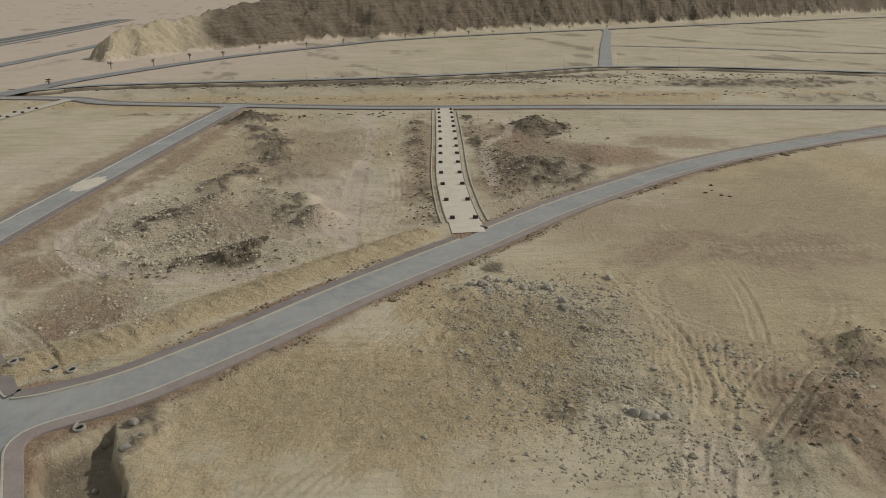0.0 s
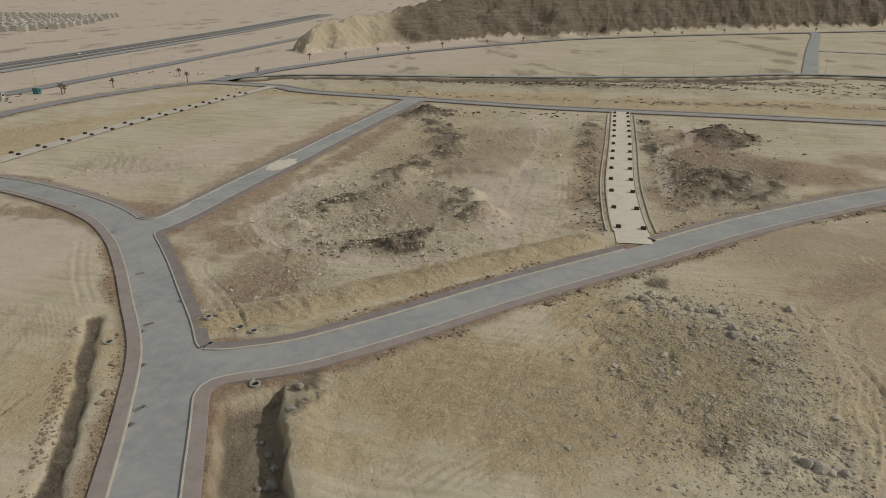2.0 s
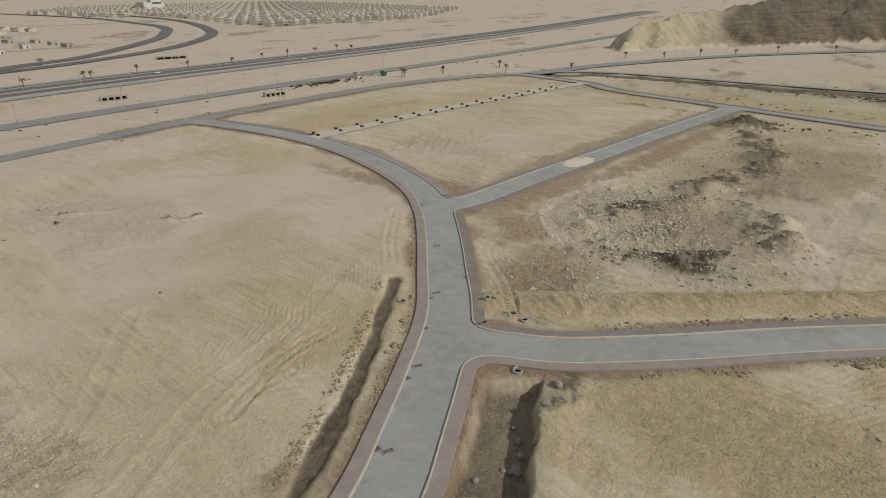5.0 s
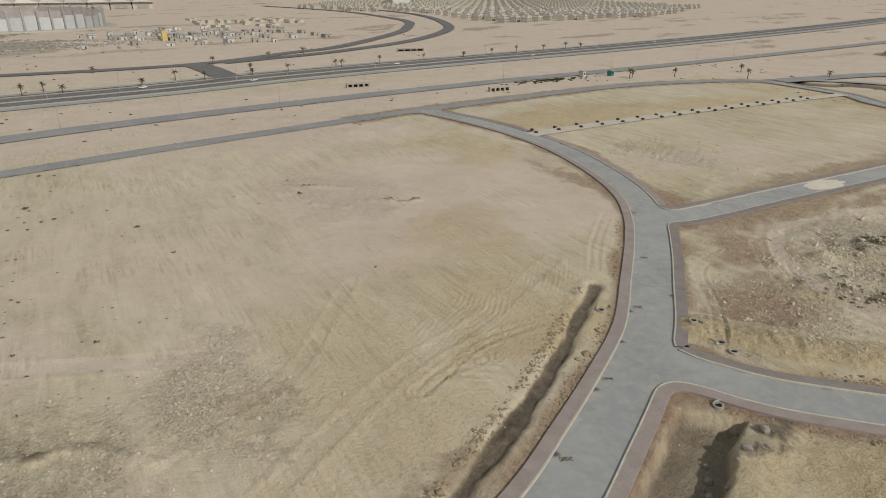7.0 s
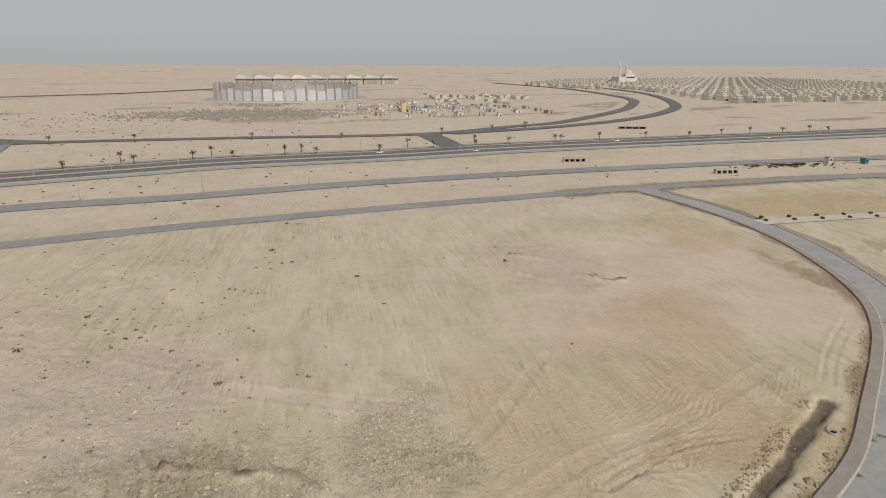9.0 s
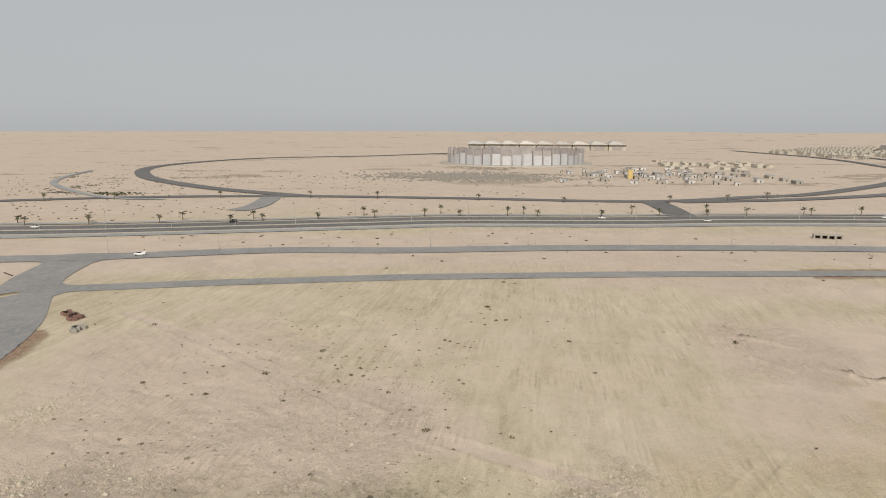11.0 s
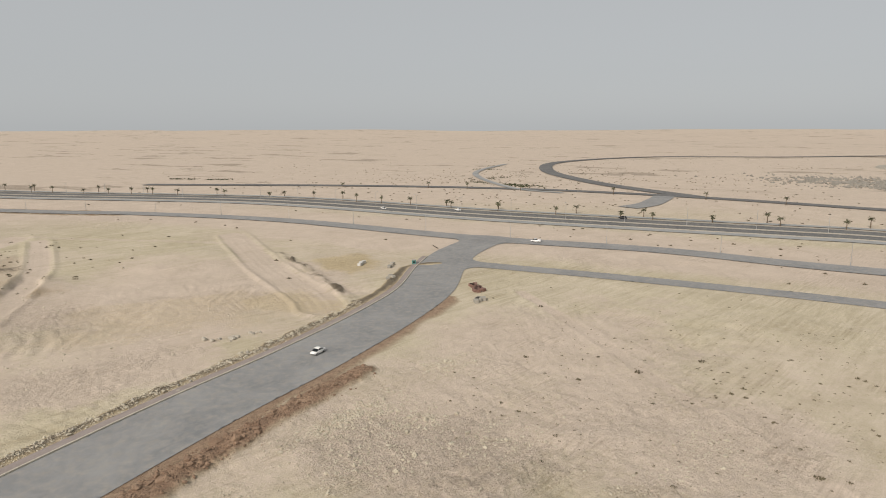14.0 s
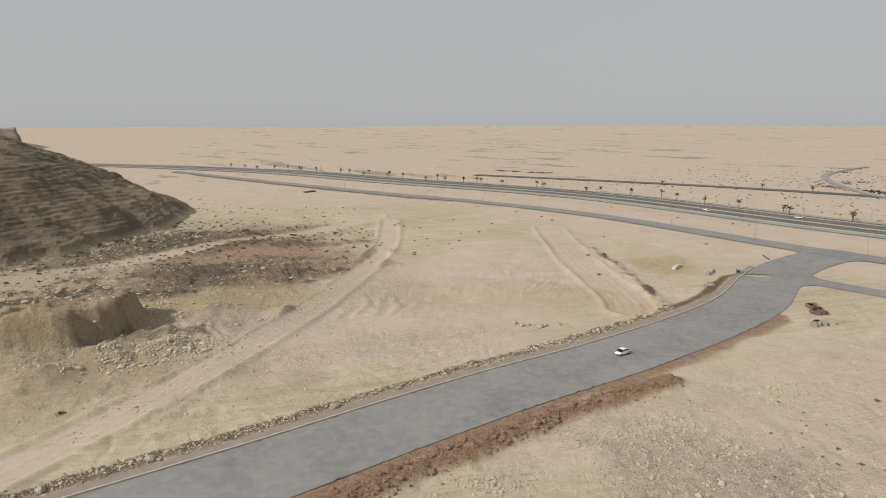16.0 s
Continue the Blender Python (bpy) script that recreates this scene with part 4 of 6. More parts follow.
ribbon("road", HOOK_LINK, 8.0, 0.13, ASPHALT_MID, "short asphalt link from the highway to the curved road")
ribbon("road", LINK, 9.0, 0.13, ASPHALT_DARK, "short asphalt link to the highway")
ribbon("road", FAR_ONE, 3.6, 0.25, ASPHALT, "narrow grey road below the cliff")
ribbon("road", FAR_TWO, 7.5, 0.30, ASPHALT_MID, "grey divided road running under the cliff")
ribbon("road", FAR_LINK, 5.0, 0.36, ASPHALT, "pale link road climbing to the cliff road")
ribbon("road", FAR_THREE, 3.0, 0.25, ASPHALT, "narrow grey road over graded land")
for off, half, stuff, words in ((-21, 4.3, ASPHALT, "pale grey slip lane beside the highway"), (-8, 6.3, ASPHALT_DARK, "dark asphalt highway carriageway"),
                                (8.5, 6.3, ASPHALT_DARK, "dark asphalt highway carriageway"), (25, 3.4, ASPHALT, "narrow grey lane beyond the highway")):
    ribbon("road", HIGHWAY, half, 0.10, stuff, words, shift=off)
for off, half in ((0.3, 0.55), (-15.4, 0.3), (16.2, 0.2)):
    ribbon("kerb", HIGHWAY, half, 0.35, CONCRETE, "pale concrete kerb strip along the highway", "kerb", shift=off, thick=0.5)

# ---------------------------------------------------------------- kerbs and footways
def contour(level):
    """Chains of points where the roads' distance field crosses a level."""
    g = GD - level
    n, m = g.shape
    cells = np.argwhere((np.minimum.reduce([g[:-1, :-1], g[1:, :-1], g[:-1, 1:], g[1:, 1:]]) < 0) & (np.maximum.reduce([g[:-1, :-1], g[1:, :-1], g[:-1, 1:], g[1:, 1:]]) >= 0))
    links = {}
    for r, c in cells:
        hits = []
        for (r1, c1), (r2, c2) in (((r, c), (r, c + 1)), ((r, c + 1), (r + 1, c + 1)), ((r + 1, c), (r + 1, c + 1)), ((r, c), (r + 1, c))):
            if (g[r1, c1] < 0) != (g[r2, c2] < 0):
                hits.append(((r1, c1), (r2, c2)))
        if len(hits) == 2:
            links.setdefault(hits[0], []).append(hits[1])
            links.setdefault(hits[1], []).append(hits[0])

    def point(e):
        (r1, c1), (r2, c2) = e
        t = g[r1, c1] / (g[r1, c1] - g[r2, c2])
        return GX[r1, c1] + t * (GX[r2, c2] - GX[r1, c1]), GY[r1, c1] + t * (GY[r2, c2] - GY[r1, c1])

    chains, seen = [], set()
    for first in sorted(links, key=lambda e: len(links[e])):
        if first in seen:
            continue
        chain, at = [], first
        while at is not None and at not in seen:
            seen.add(at)
            chain.append(point(at))
            at = next((e for e in links[at] if e not in seen), None)
        if len(chain) > 12:
            p = np.array(chain)
            for _ in range(3):
                p[1:-1] = 0.25 * p[:-2] + 0.5 * p[1:-1] + 0.25 * p[2:]
            chains.append(p)
    return chains


def has_footway(p):
    """Footways line the loop, the rising road, the side road and the cross road, and the far side of the wide road."""
    x, y = p[:, 0], p[:, 1]
    near = np.stack([dist_to(x, y, line)[0] - half for line, half in NEAR_NET] + [dist_to(x, y, SERVICE)[0] - 7.0])
    who = near.argmin(0)
    ok = who <= 3
    mid = np.interp(x, WIDE[::-1, 0], WIDE[::-1, 1])
    ok |= (who == 5) & (y < mid) & (x > -190)
    for line in (STUB, STUB_TWO):
        ok &= dist_to(x, y, line)[0] > 4.6
    return ok & (x > -258) & (dist_to(x, y, FRONT)[0] > 8)


def slab_along(name, p, inner, outer, top, bottom, material, label, category):
    """A raised strip beside a line, from inner to outer metres to its outward side."""
    d = np.gradient(p, axis=0)
    d /= np.linalg.norm(d, axis=1)[:, None] + 1e-9
    nrm = np.stack([-d[:, 1], d[:, 0]], 1)
    test = net_distance((p + nrm)[:, 0], (p + nrm)[:, 1])
    if np.median(test) < 0:
        nrm = -nrm
        flip = True
    else:
        flip = False
    k = len(p)
    prof = [(inner, bottom), (inner, top - 0.03), (inner + 0.03, top), (outer - 0.03, top), (outer, top - 0.03), (outer, bottom)]
    verts = np.stack([np.column_stack([p + nrm * o, np.full(k, h)]) for o, h in prof], 1).reshape(-1, 3)
    w = len(prof)
    i = np.arange(k * w).reshape(k, w)
    f = np.stack([i[:-1, :-1], i[:-1, 1:], i[1:, 1:], i[1:, :-1]], -1).reshape(-1, 4)
    if not flip:
        f = f[:, ::-1]
    return tagged(new(name, mesh_from(name, verts, f, [material])), label, category, kind="structure")


for chain in contour(0.0):
    good = has_footway(chain)
    start = None
    for i in range(len(chain) + 1):
        if i < len(chain) and good[i]:
            start = i if start is None else start
        elif start is not None:
            run = chain[start:i]
            if len(run) > 6:
                slab_along("kerb", run, 0.0, 0.30, 0.30, -0.2, KERB, "pale concrete kerb along the asphalt", "kerb")
                slab_along("pavement", run, 0.303, 2.3, 0.28, -0.35, PAVERS, "dusty mauve block-paved footway behind the kerb", "pavement")
            start = None

# ---------------------------------------------------------------- unpaved side lanes with their kerbs and blocks
for line, half in ((STUB, 4.0), (STUB_TWO, 3.6)):
    ribbon("road", line, half, 0.07, GRAVEL, "unsurfaced lane of pale compacted gravel", "road")
for off in (-5.8, -4.2, 4.2, 5.8):
    ribbon("kerb", STUB[2:-3], 0.16, 0.22, KERB, "thin pale concrete kerb beside the gravel lane", "kerb", shift=off, thick=0.6)


def lane_block():
    """A low cast block with a chamfered lid and two lifting slots."""
    thing = new("lane_block")
    bm = bmesh.new()
    box(bm, 0, 0, 0.30, 1.25, 0.95, 0.60, 0, 0.05)
    part("body", bm, DARK_BOX, thing)
    bm = bmesh.new()
    box(bm, 0, 0, 0.66, 1.05, 0.78, 0.12, 0, 0.03)
    part("lid", bm, DARK_BOX, thing)
    return tagged(thing, "low dark brown block standing beside the gravel lane", "block", "blocks along the gravel lanes")


first_block = lane_block()
spots = []
for y in (307.5, 298.6, 286.2, 276.8, 266.0, 255.0, 241.4, 229.2, 218.0, 205.4, 192.4, 179.8, 164.5, 149.5):
    lean = float(np.interp(y, STUB[:, 1], STUB[:, 0]))
    spots += [(lean - 2.8, y), (lean + 3.0, y)]
for k in range(16):
    y = 156.5 + 11.4 * k
    c = -202.6 + 0.03 * (y - 156)
    spots += [(c - 2.3, y + 0.9), (c + 2.3, y - 0.6)]
for k, (x, y) in enumerate(spots):
    m = pose(x, y, 0.07, 0, 0, random.uniform(-9, 9))
    if k == 0:
        first_block.matrix_basis = m
    else:
        copy_thing(first_block, m)

# ---------------------------------------------------------------- drains and manholes
def gutter_drain():
    thing = new("gutter_drain")
    bm = bmesh.new()
    for sx, sy, cx, cy in ((1.5, 0.12, 0, 0.44), (1.5, 0.12, 0, -0.44), (0.12, 1.0, 0.75, 0), (0.12, 1.0, -0.75, 0)):
        box(bm, cx, cy, 0.04, sx, sy, 0.08)
    part("frame", bm, CONCRETE, thing)
    # near-black plate painted as the shade below the bars
    bm = bmesh.new()
    box(bm, 0, 0, 0.008, 1.4, 0.8, 0.016)
    part("sump", bm, BLACK, thing)
    for k in range(9):
        bm = bmesh.new()
        box(bm, -0.6 + 0.15 * k, 0, 0.045, 0.06, 0.78, 0.05)
        part("bar", bm, GREY_PANEL, thing)
    return tagged(thing, "dark iron gutter grating at the kerb", "drain", "gutter drains of the curved road")


drain = gutter_drain()
for k, (x, y, turn) in enumerate([(-111.4, 119.2, 35), (-89.0, 99.8, 45), (-73.2, 81.6, 50), (-58.7, 60.6, 58), (-48.3, 43.8, 62), (-163.0, 141.9, 15), (-136.0, 133.6, 27)]):
    m = pose(x, y, 0.05, 0, 0, turn)
    if k == 0:
        drain.matrix_basis = m
    else:
        copy_thing(drain, m)


def open_manhole():
    thing = new("open_manhole")
    bm = bmesh.new()
    bmesh.ops.create_circle(bm, cap_ends=False, segments=20, radius=0.52)
    lo = list(bm.verts)
    ring = bmesh.ops.extrude_edge_only(bm, edges=bm.edges[:])
    for v in [g for g in ring["geom"] if isinstance(g, bmesh.types.BMVert)]:
        v.co.x, v.co.y = v.co.x * 1.5, v.co.y * 1.5
    outer = bmesh.ops.extrude_edge_only(bm, edges=[e for e in bm.edges if e.is_boundary and e.verts[0].co.length > 0.7])
    for v in [g for g in outer["geom"] if isinstance(g, bmesh.types.BMVert)]:
        v.co.z -= 0.8
    inner = bmesh.ops.extrude_edge_only(bm, edges=[e for e in bm.edges if e.is_boundary and e.verts[0].co.length < 0.6])
    for v in [g for g in inner["geom"] if isinstance(g, bmesh.types.BMVert)]:
        v.co.z -= 0.8
    for v in bm.verts:
        v.co.z += 0.45
    part("collar", bm, CONCRETE, thing)
    # near-black disc closes the shaft and stands in for its shade
    bm = bmesh.new()
    bmesh.ops.create_circle(bm, cap_ends=True, segments=20, radius=0.52, matrix=Matrix.Translation((0, 0, 0.25)))
    part("shaft", bm, BLACK, thing)
    bm = bmesh.new()
    box(bm, 0.55, 0.9, 0.2, 1.5, 0.22, 0.5, 8, 0.03)
    part("form_board", bm, CONCRETE, thing)
    return tagged(thing, "open round concrete manhole shaft without a cover", "manhole", "open manholes beside the footways")


hole = open_manhole()
for k, (x, y) in enumerate([(-63.4, 84.6), (-54.3, 83.6), (-46.1, 69.4), (-75.4, 74.6), (-57.2, 84.2)]):
    m = pose(x, y, float(ground_at(x, y)[0]) - 0.1, 0, 0, 40 * k)
    if k == 0:
        hole.matrix_basis = m
    else:
        copy_thing(hole, m)


# ---------------------------------------------------------------- sand spilt over the side road
def spill(cx, cy, rx, ry, turn, seed):
    bm = bmesh.new()
    r = random.Random(seed)
    mid = bm.verts.new((0, 0, 0.10))
    rings = []
    for k, (f, h) in enumerate(((0.55, 0.08), (1.0, 0.025))):
        rings.append([bm.verts.new((rx * f * math.cos(a) * r.uniform(0.8, 1.15), ry * f * math.sin(a) * r.uniform(0.8, 1.15), h)) for a in [2 * math.pi * i / 28 for i in range(28)]])
    for i in range(28):
        j = (i + 1) % 28
        bm.faces.new((mid, rings[0][i], rings[0][j]))
        bm.faces.new((rings[0][i], rings[1][i], rings[1][j], rings[0][j]))
    ob = new("sand_spill", mesh_of("sand_spill", bm, GRAVEL, True))
    ob.matrix_basis = pose(cx, cy, 0.045, 0, 0, turn)
    return tagged(ob, "pale sand spilt across the asphalt", "sand", kind="stuff")


spill(-101.8, 187, 3.9, 8.0, 0, 3)

# ---------------------------------------------------------------- vehicles
def loft(sections):
    """A closed body from rings of equal length."""
    bm = bmesh.new()
    rings = [[bm.verts.new(p) for p in s] for s in sections]
    for a, b in zip(rings, rings[1:]):
        for i in range(len(a)):
            j = (i + 1) % len(a)
            bm.faces.new((a[i], a[j], b[j], b[i]))
    bm.faces.new(rings[0][::-1])
    bm.faces.new(rings[-1])
    bmesh.ops.recalc_face_normals(bm, faces=bm.faces)
    return bm


def car_ring(x, half, low, high, soft=0.10):
    return [(x, -half + soft, low), (x, half - soft, low), (x, half, low + soft), (x, half, high - soft * 2), (x, half - soft * 1.2, high), (x, -half + soft * 1.2, high), (x, -half, high - soft * 2), (x, -half, low + soft)]


def vehicle(name, paint, label, length=4.4, cabin=(-1.45, -0.75, 0.55, 1.35), tall=1.45, belt=0.92, bed=False):
    thing = new(name)
    h = length / 2
    rings = [car_ring(-h, 0.70, 0.42, 0.78), car_ring(-h + 0.15, 0.82, 0.28, belt - 0.03), car_ring(-h + 0.9, 0.88, 0.22, belt), car_ring(0, 0.89, 0.22, belt), car_ring(h - 1.2, 0.87, 0.22, belt - 0.03),
             car_ring(h - 0.25, 0.80, 0.28, belt - 0.18), car_ring(h, 0.66, 0.42, belt - 0.30)]
    part("body", loft(rings), paint, thing, smooth=True)
    a, b, c, d = cabin
    part("window_band", loft([car_ring(a, 0.74, belt - 0.06, belt + 0.02, 0.02), car_ring(b, 0.66, belt - 0.06, tall - 0.05, 0.06), car_ring(c, 0.66, belt - 0.06, tall - 0.05, 0.06),
                              car_ring(d, 0.74, belt - 0.06, belt + 0.02, 0.02)]), GLASS, thing, "dark tinted glass")
    part("roof", loft([car_ring(b - 0.08, 0.60, tall - 0.09, tall - 0.02, 0.02), car_ring(b + 0.25, 0.68, tall - 0.07, tall + 0.02, 0.03), car_ring(c - 0.25, 0.68, tall - 0.07, tall + 0.01, 0.03),
                       car_ring(c + 0.08, 0.60, tall - 0.09, tall - 0.03, 0.02)]), paint, thing, smooth=True)
    for s in (-1, 1):
        bm = bmesh.new()
        for x in (b + 0.02, (b + c) / 2, c - 0.02):
            box(bm, x, s * 0.70, (belt + tall) / 2 - 0.02, 0.07, 0.07, tall - belt)
        part("pillar", bm, paint, thing)
        bm = bmesh.new()
        box(bm, h - 0.12, s * 0.56, 0.62, 0.16, 0.26, 0.13, 0, 0.02)
        part("headlight", bm, LENS, thing)
        bm = bmesh.new()
        box(bm, -h + 0.08, s * 0.60, 0.70, 0.14, 0.22, 0.14, 0, 0.02)
        part("tail_light", bm, TAIL, thing)
        bm = bmesh.new()
        box(bm, d - 0.35, s * 0.94, belt + 0.05, 0.12, 0.16, 0.11, 0, 0.02)
        part("mirror", bm, paint, thing)
        for x in (-h + 0.85, h - 0.88):
            bm = bmesh.new()
            tube(bm, (x, s * 0.66, 0.32), (x, s * 0.90, 0.32), 0.32, 0.32, 18)
            wheel = part("wheel", bm, TYRE, thing)
            bm = bmesh.new()
            tube(bm, (x, s * 0.80, 0.32), (x, s * 0.915, 0.32), 0.20, 0.18, 12)
            part("rim", bm, STEEL, wheel)
    if bed:
        bm = bmesh.new()
        for cx, cy, sx, sy in ((-h + 0.75, 0.80, 1.4, 0.08), (-h + 0.75, -0.80, 1.4, 0.08), (-h + 0.08, 0, 0.08, 1.6)):
            box(bm, cx, cy, belt + 0.2, sx, sy, 0.45)
        part("load_bed", bm, paint, thing)
    return tagged(thing, label, "car" if not bed else "pickup")


vehicle("sedan", PAINT, "white saloon car on the wide asphalt road").matrix_basis = pose(-88.0, -124.9, 0.06, 0, 0, 17)
vehicle("pickup", PAINT, "white pickup truck on the service road", 4.9, (-0.55, -0.35, 0.75, 1.45), 1.7, 1.0, True).matrix_basis = pose(-249.5, -175.5, 0.16, 0, 0, 292)
vehicle("off_roader", PAINT_DARK, "black off-road car on the highway", 4.8, (-2.1, -1.9, 0.6, 1.2), 1.85, 1.1).matrix_basis = pose(-348.5, -183.0, 0.14, 0, 0, -72)
highway_car = vehicle("highway_car", PAINT, "white car driving on the highway")
hd = np.gradient(HIGHWAY, axis=0)
for k, (y, off, back) in enumerate([(-276, 8.5, 1), (-330, -8, 0), (38, 8.5, 1), (92, -8, 0), (210, 8.5, 0), (330, -8, 1), (520, 8.5, 0)]):
    i = int(np.abs(HIGHWAY[:, 1] - y).argmin())
    d = hd[i] / np.linalg.norm(hd[i])
    p = HIGHWAY[i] + np.array([-d[1], d[0]]) * off
    m = pose(p[0], p[1], 0.14, 0, 0, math.degrees(math.atan2(d[1], d[0])) + 180 * back)
    if k == 0:
        highway_car.matrix_basis = m
    else:
        copy_thing(highway_car, m)
tagged(highway_car, group="cars on the highway")
for o in [o for o in bpy.data.objects if o.name.startswith("highway_car")]:
    o["group"] = "cars on the highway"


# ---------------------------------------------------------------- palms and lamps
def palm(seed, tall):
    rng = random.Random(seed)
    thing = new("palm_tree")
    bm = bmesh.new()
    last = Vector((0, 0, -0.2))
    for k in range(6):
        nxt = Vector((0.05 * k * rng.uniform(-1, 1), 0.05 * k * rng.uniform(-1, 1), tall * (k + 1) / 6))
        tube(bm, last, nxt, 0.30 - 0.02 * k, 0.27 - 0.02 * k, 8)
        last = nxt
    part("trunk", bm, BARK, thing)
    bm = bmesh.new()
    for k in range(22):
        yaw, lift = rng.uniform(0, 6.28), rng.uniform(-0.5, 1.1)
        size = rng.uniform(1.8, 2.6)
        p, d = last.copy(), Vector((math.cos(yaw) * math.cos(lift), math.sin(yaw) * math.cos(lift), math.sin(lift)))
        side = Vector((-math.sin(yaw), math.cos(yaw), 0))
        for s in range(6):
            q = p + d * size / 6
            w0, w1 = 0.34 * math.sin(0.35 + 0.45 * s), 0.34 * math.sin(0.35 + 0.45 * (s + 1))
            for sg in (-1, 1):
                a, b = bm.verts.new(p), bm.verts.new(q)
                e, f = bm.verts.new(q + side * sg * w1 + Vector((0, 0, -0.16))), bm.verts.new(p + side * sg * w0 + Vector((0, 0, -0.16)))
                bm.faces.new((a, b, e, f))
            d = (d + Vector((0, 0, -0.22))).normalized()
            p = q
    part("crown", bm, FROND, thing)
    return tagged(thing, "dusty young palm tree with drooping fronds by the roadside", "palm tree", "palms along the roads")


def beside(line, off, gap, first, last, wobble, rng):
    """Places along a line, off metres to its left, between two distances."""
    seg = np.linalg.norm(np.diff(line, axis=0), axis=1)
    run = np.concatenate([[0], np.cumsum(seg)])
    out = []
    s = first
    while s < min(last, run[-1]):
        x, y = np.interp(s, run, line[:, 0]), np.interp(s, run, line[:, 1])
        x2, y2 = np.interp(s + 1, run, line[:, 0]), np.interp(s + 1, run, line[:, 1])
        a = math.atan2(y2 - y, x2 - x)
        out.append((x - math.sin(a) * off, y + math.cos(a) * off, math.degrees(a)))
        s += gap * rng.uniform(1 - wobble, 1 + wobble)
    return out


rng = random.Random(4)
palms = [palm(1, 5.2), palm(2, 4.3), palm(3, 3.4)]
for p in palms:
    p.matrix_basis = pose(-298.3, 304.9, 0) if p is palms[0] else pose(-288.9, 334.8, 0) if p is palms[1] else pose(-300.3, 309.1, 0)
spots = [(-260, 367.5, 0), (-238.5, 418.7, 0), (-241.9, 512.6, 0), (-283, 392, 0)]
spots += beside(HIGHWAY, 20, 30, 520, 1900, 0.45, rng) + beside(HIGHWAY, 31, 60, 620, 1700, 0.5, rng) + beside(FAR_TWO, 12, 55, 160, 900, 0.3, rng) + beside(FRONTAGE, -13, 60, 200, 900, 0.4, rng)
for x, y, _ in spots:
    src = rng.choice(palms)
    q = copy_thing(src, pose(x, y, float(ground_at(x, y)[0]), 0, 0, rng.uniform(0, 360)))


def street_lamp(arms, tall, label, group):
    thing = new("street_lamp")
    bm = bmesh.new()
    tube(bm, (0, 0, -0.3), (0, 0, tall), 0.13, 0.07, 8)
    tube(bm, (0, 0, -0.3), (0, 0, 0.5), 0.26, 0.24, 8)
    part("pole", bm, STEEL, thing)
    for s in arms:
        bm = bmesh.new()
        tube(bm, (0, 0, tall - 0.1), (0, s * 1.9, tall + 0.35), 0.05, 0.045, 6)
        arm = part("arm", bm, STEEL, thing)
        bm = bmesh.new()
        box(bm, 0, s * 2.2, tall + 0.36, 0.3, 0.8, 0.14, 0, 0.04)
        part("lamp_head", bm, STEEL, arm)
    return tagged(thing, label, "street lamp", group)


for line, off, gap, a, b, arms, tall, label, group in (
        (HIGHWAY, 0.3, 34, 520, 1900, (-1, 1), 10.0, "tall double-armed steel lamp on the highway median", "median lamps"),
        (SERVICE, 7.8, 48, 300, 1400, (-1,), 9.0, "single-armed steel lamp beside the service road", "service road lamps"),
        (FAR_TWO, 9.5, 62, 180, 1250, (-1,), 11.0, "tall single-armed lamp along the cliff road", "cliff road lamps"),
        (FAR_ONE, -5.0, 45, 120, 520, (1,), 8.0, "slim lamp beside the narrow grey road", "narrow road lamps")):
    src = street_lamp(arms, tall, label, group)
    for k, (x, y, turn) in enumerate(beside(line, off, gap, a, b, 0.03, rng)):
        m = pose(x, y, 0.0 if line is HIGHWAY else float(ground_at(x, y)[0]), 0, 0, turn)
        if k == 0:
            src.matrix_basis = m
        else:
            copy_thing(src, m)

# ---------------------------------------------------------------- far buildings
def villa(seed, wide, deep, tall):
    rng = random.Random(seed)
    thing = new("villa")
    bm = bmesh.new()
    box(bm, 0, 0, tall / 2 - 0.2, wide, deep, tall + 0.4)
    part("wall", bm, CREAM, thing)
    bm = bmesh.new()
    box(bm, 0, 0, tall + 0.12, wide + 0.5, deep + 0.5, 0.24)
    for cx, cy, sx, sy in ((0, deep / 2, wide, 0.25), (0, -deep / 2, wide, 0.25), (wide / 2, 0, 0.25, deep), (-wide / 2, 0, 0.25, deep)):
        box(bm, cx, cy, tall + 0.6, sx, sy, 0.8)
    part("roof", bm, WHITE, thing)
    bm = bmesh.new()
    box(bm, -wide * 0.22, deep * 0.15, tall + 1.6, wide * 0.4, deep * 0.45, 2.9)
    part("stair_tower", bm, CREAM, thing)
    for s in (-1, 1):
        for cx, cz in ((-0.27, 0.28), (0.27, 0.28), (-0.27, 0.74), (0.27, 0.74)):
            bm = bmesh.new()
            box(bm, s * (wide / 2 + 0.02), cx * deep, cz * tall, 0.10, deep * 0.2, tall * 0.22)
            part("window", bm, BLACK, thing)
    return tagged(thing, "two-storey cream villa with a flat parapet roof", "villa", "villas of the far estate")


ESTATE = np.array([(-815, 560), (-845, 930), (-1090, 1330), (-2050, 1500), (-1870, 740), (-1590, 500), (-1150, 640)])


def in_polygon(x, y, poly):
    inside_ = False
    for (ax, ay), (bx, by) in zip(poly, np.roll(poly, 1, 0)):
        if (ay > y) != (by > y) and x < (bx - ax) * (y - ay) / (by - ay) + ax:
            inside_ = not inside_
    return inside_


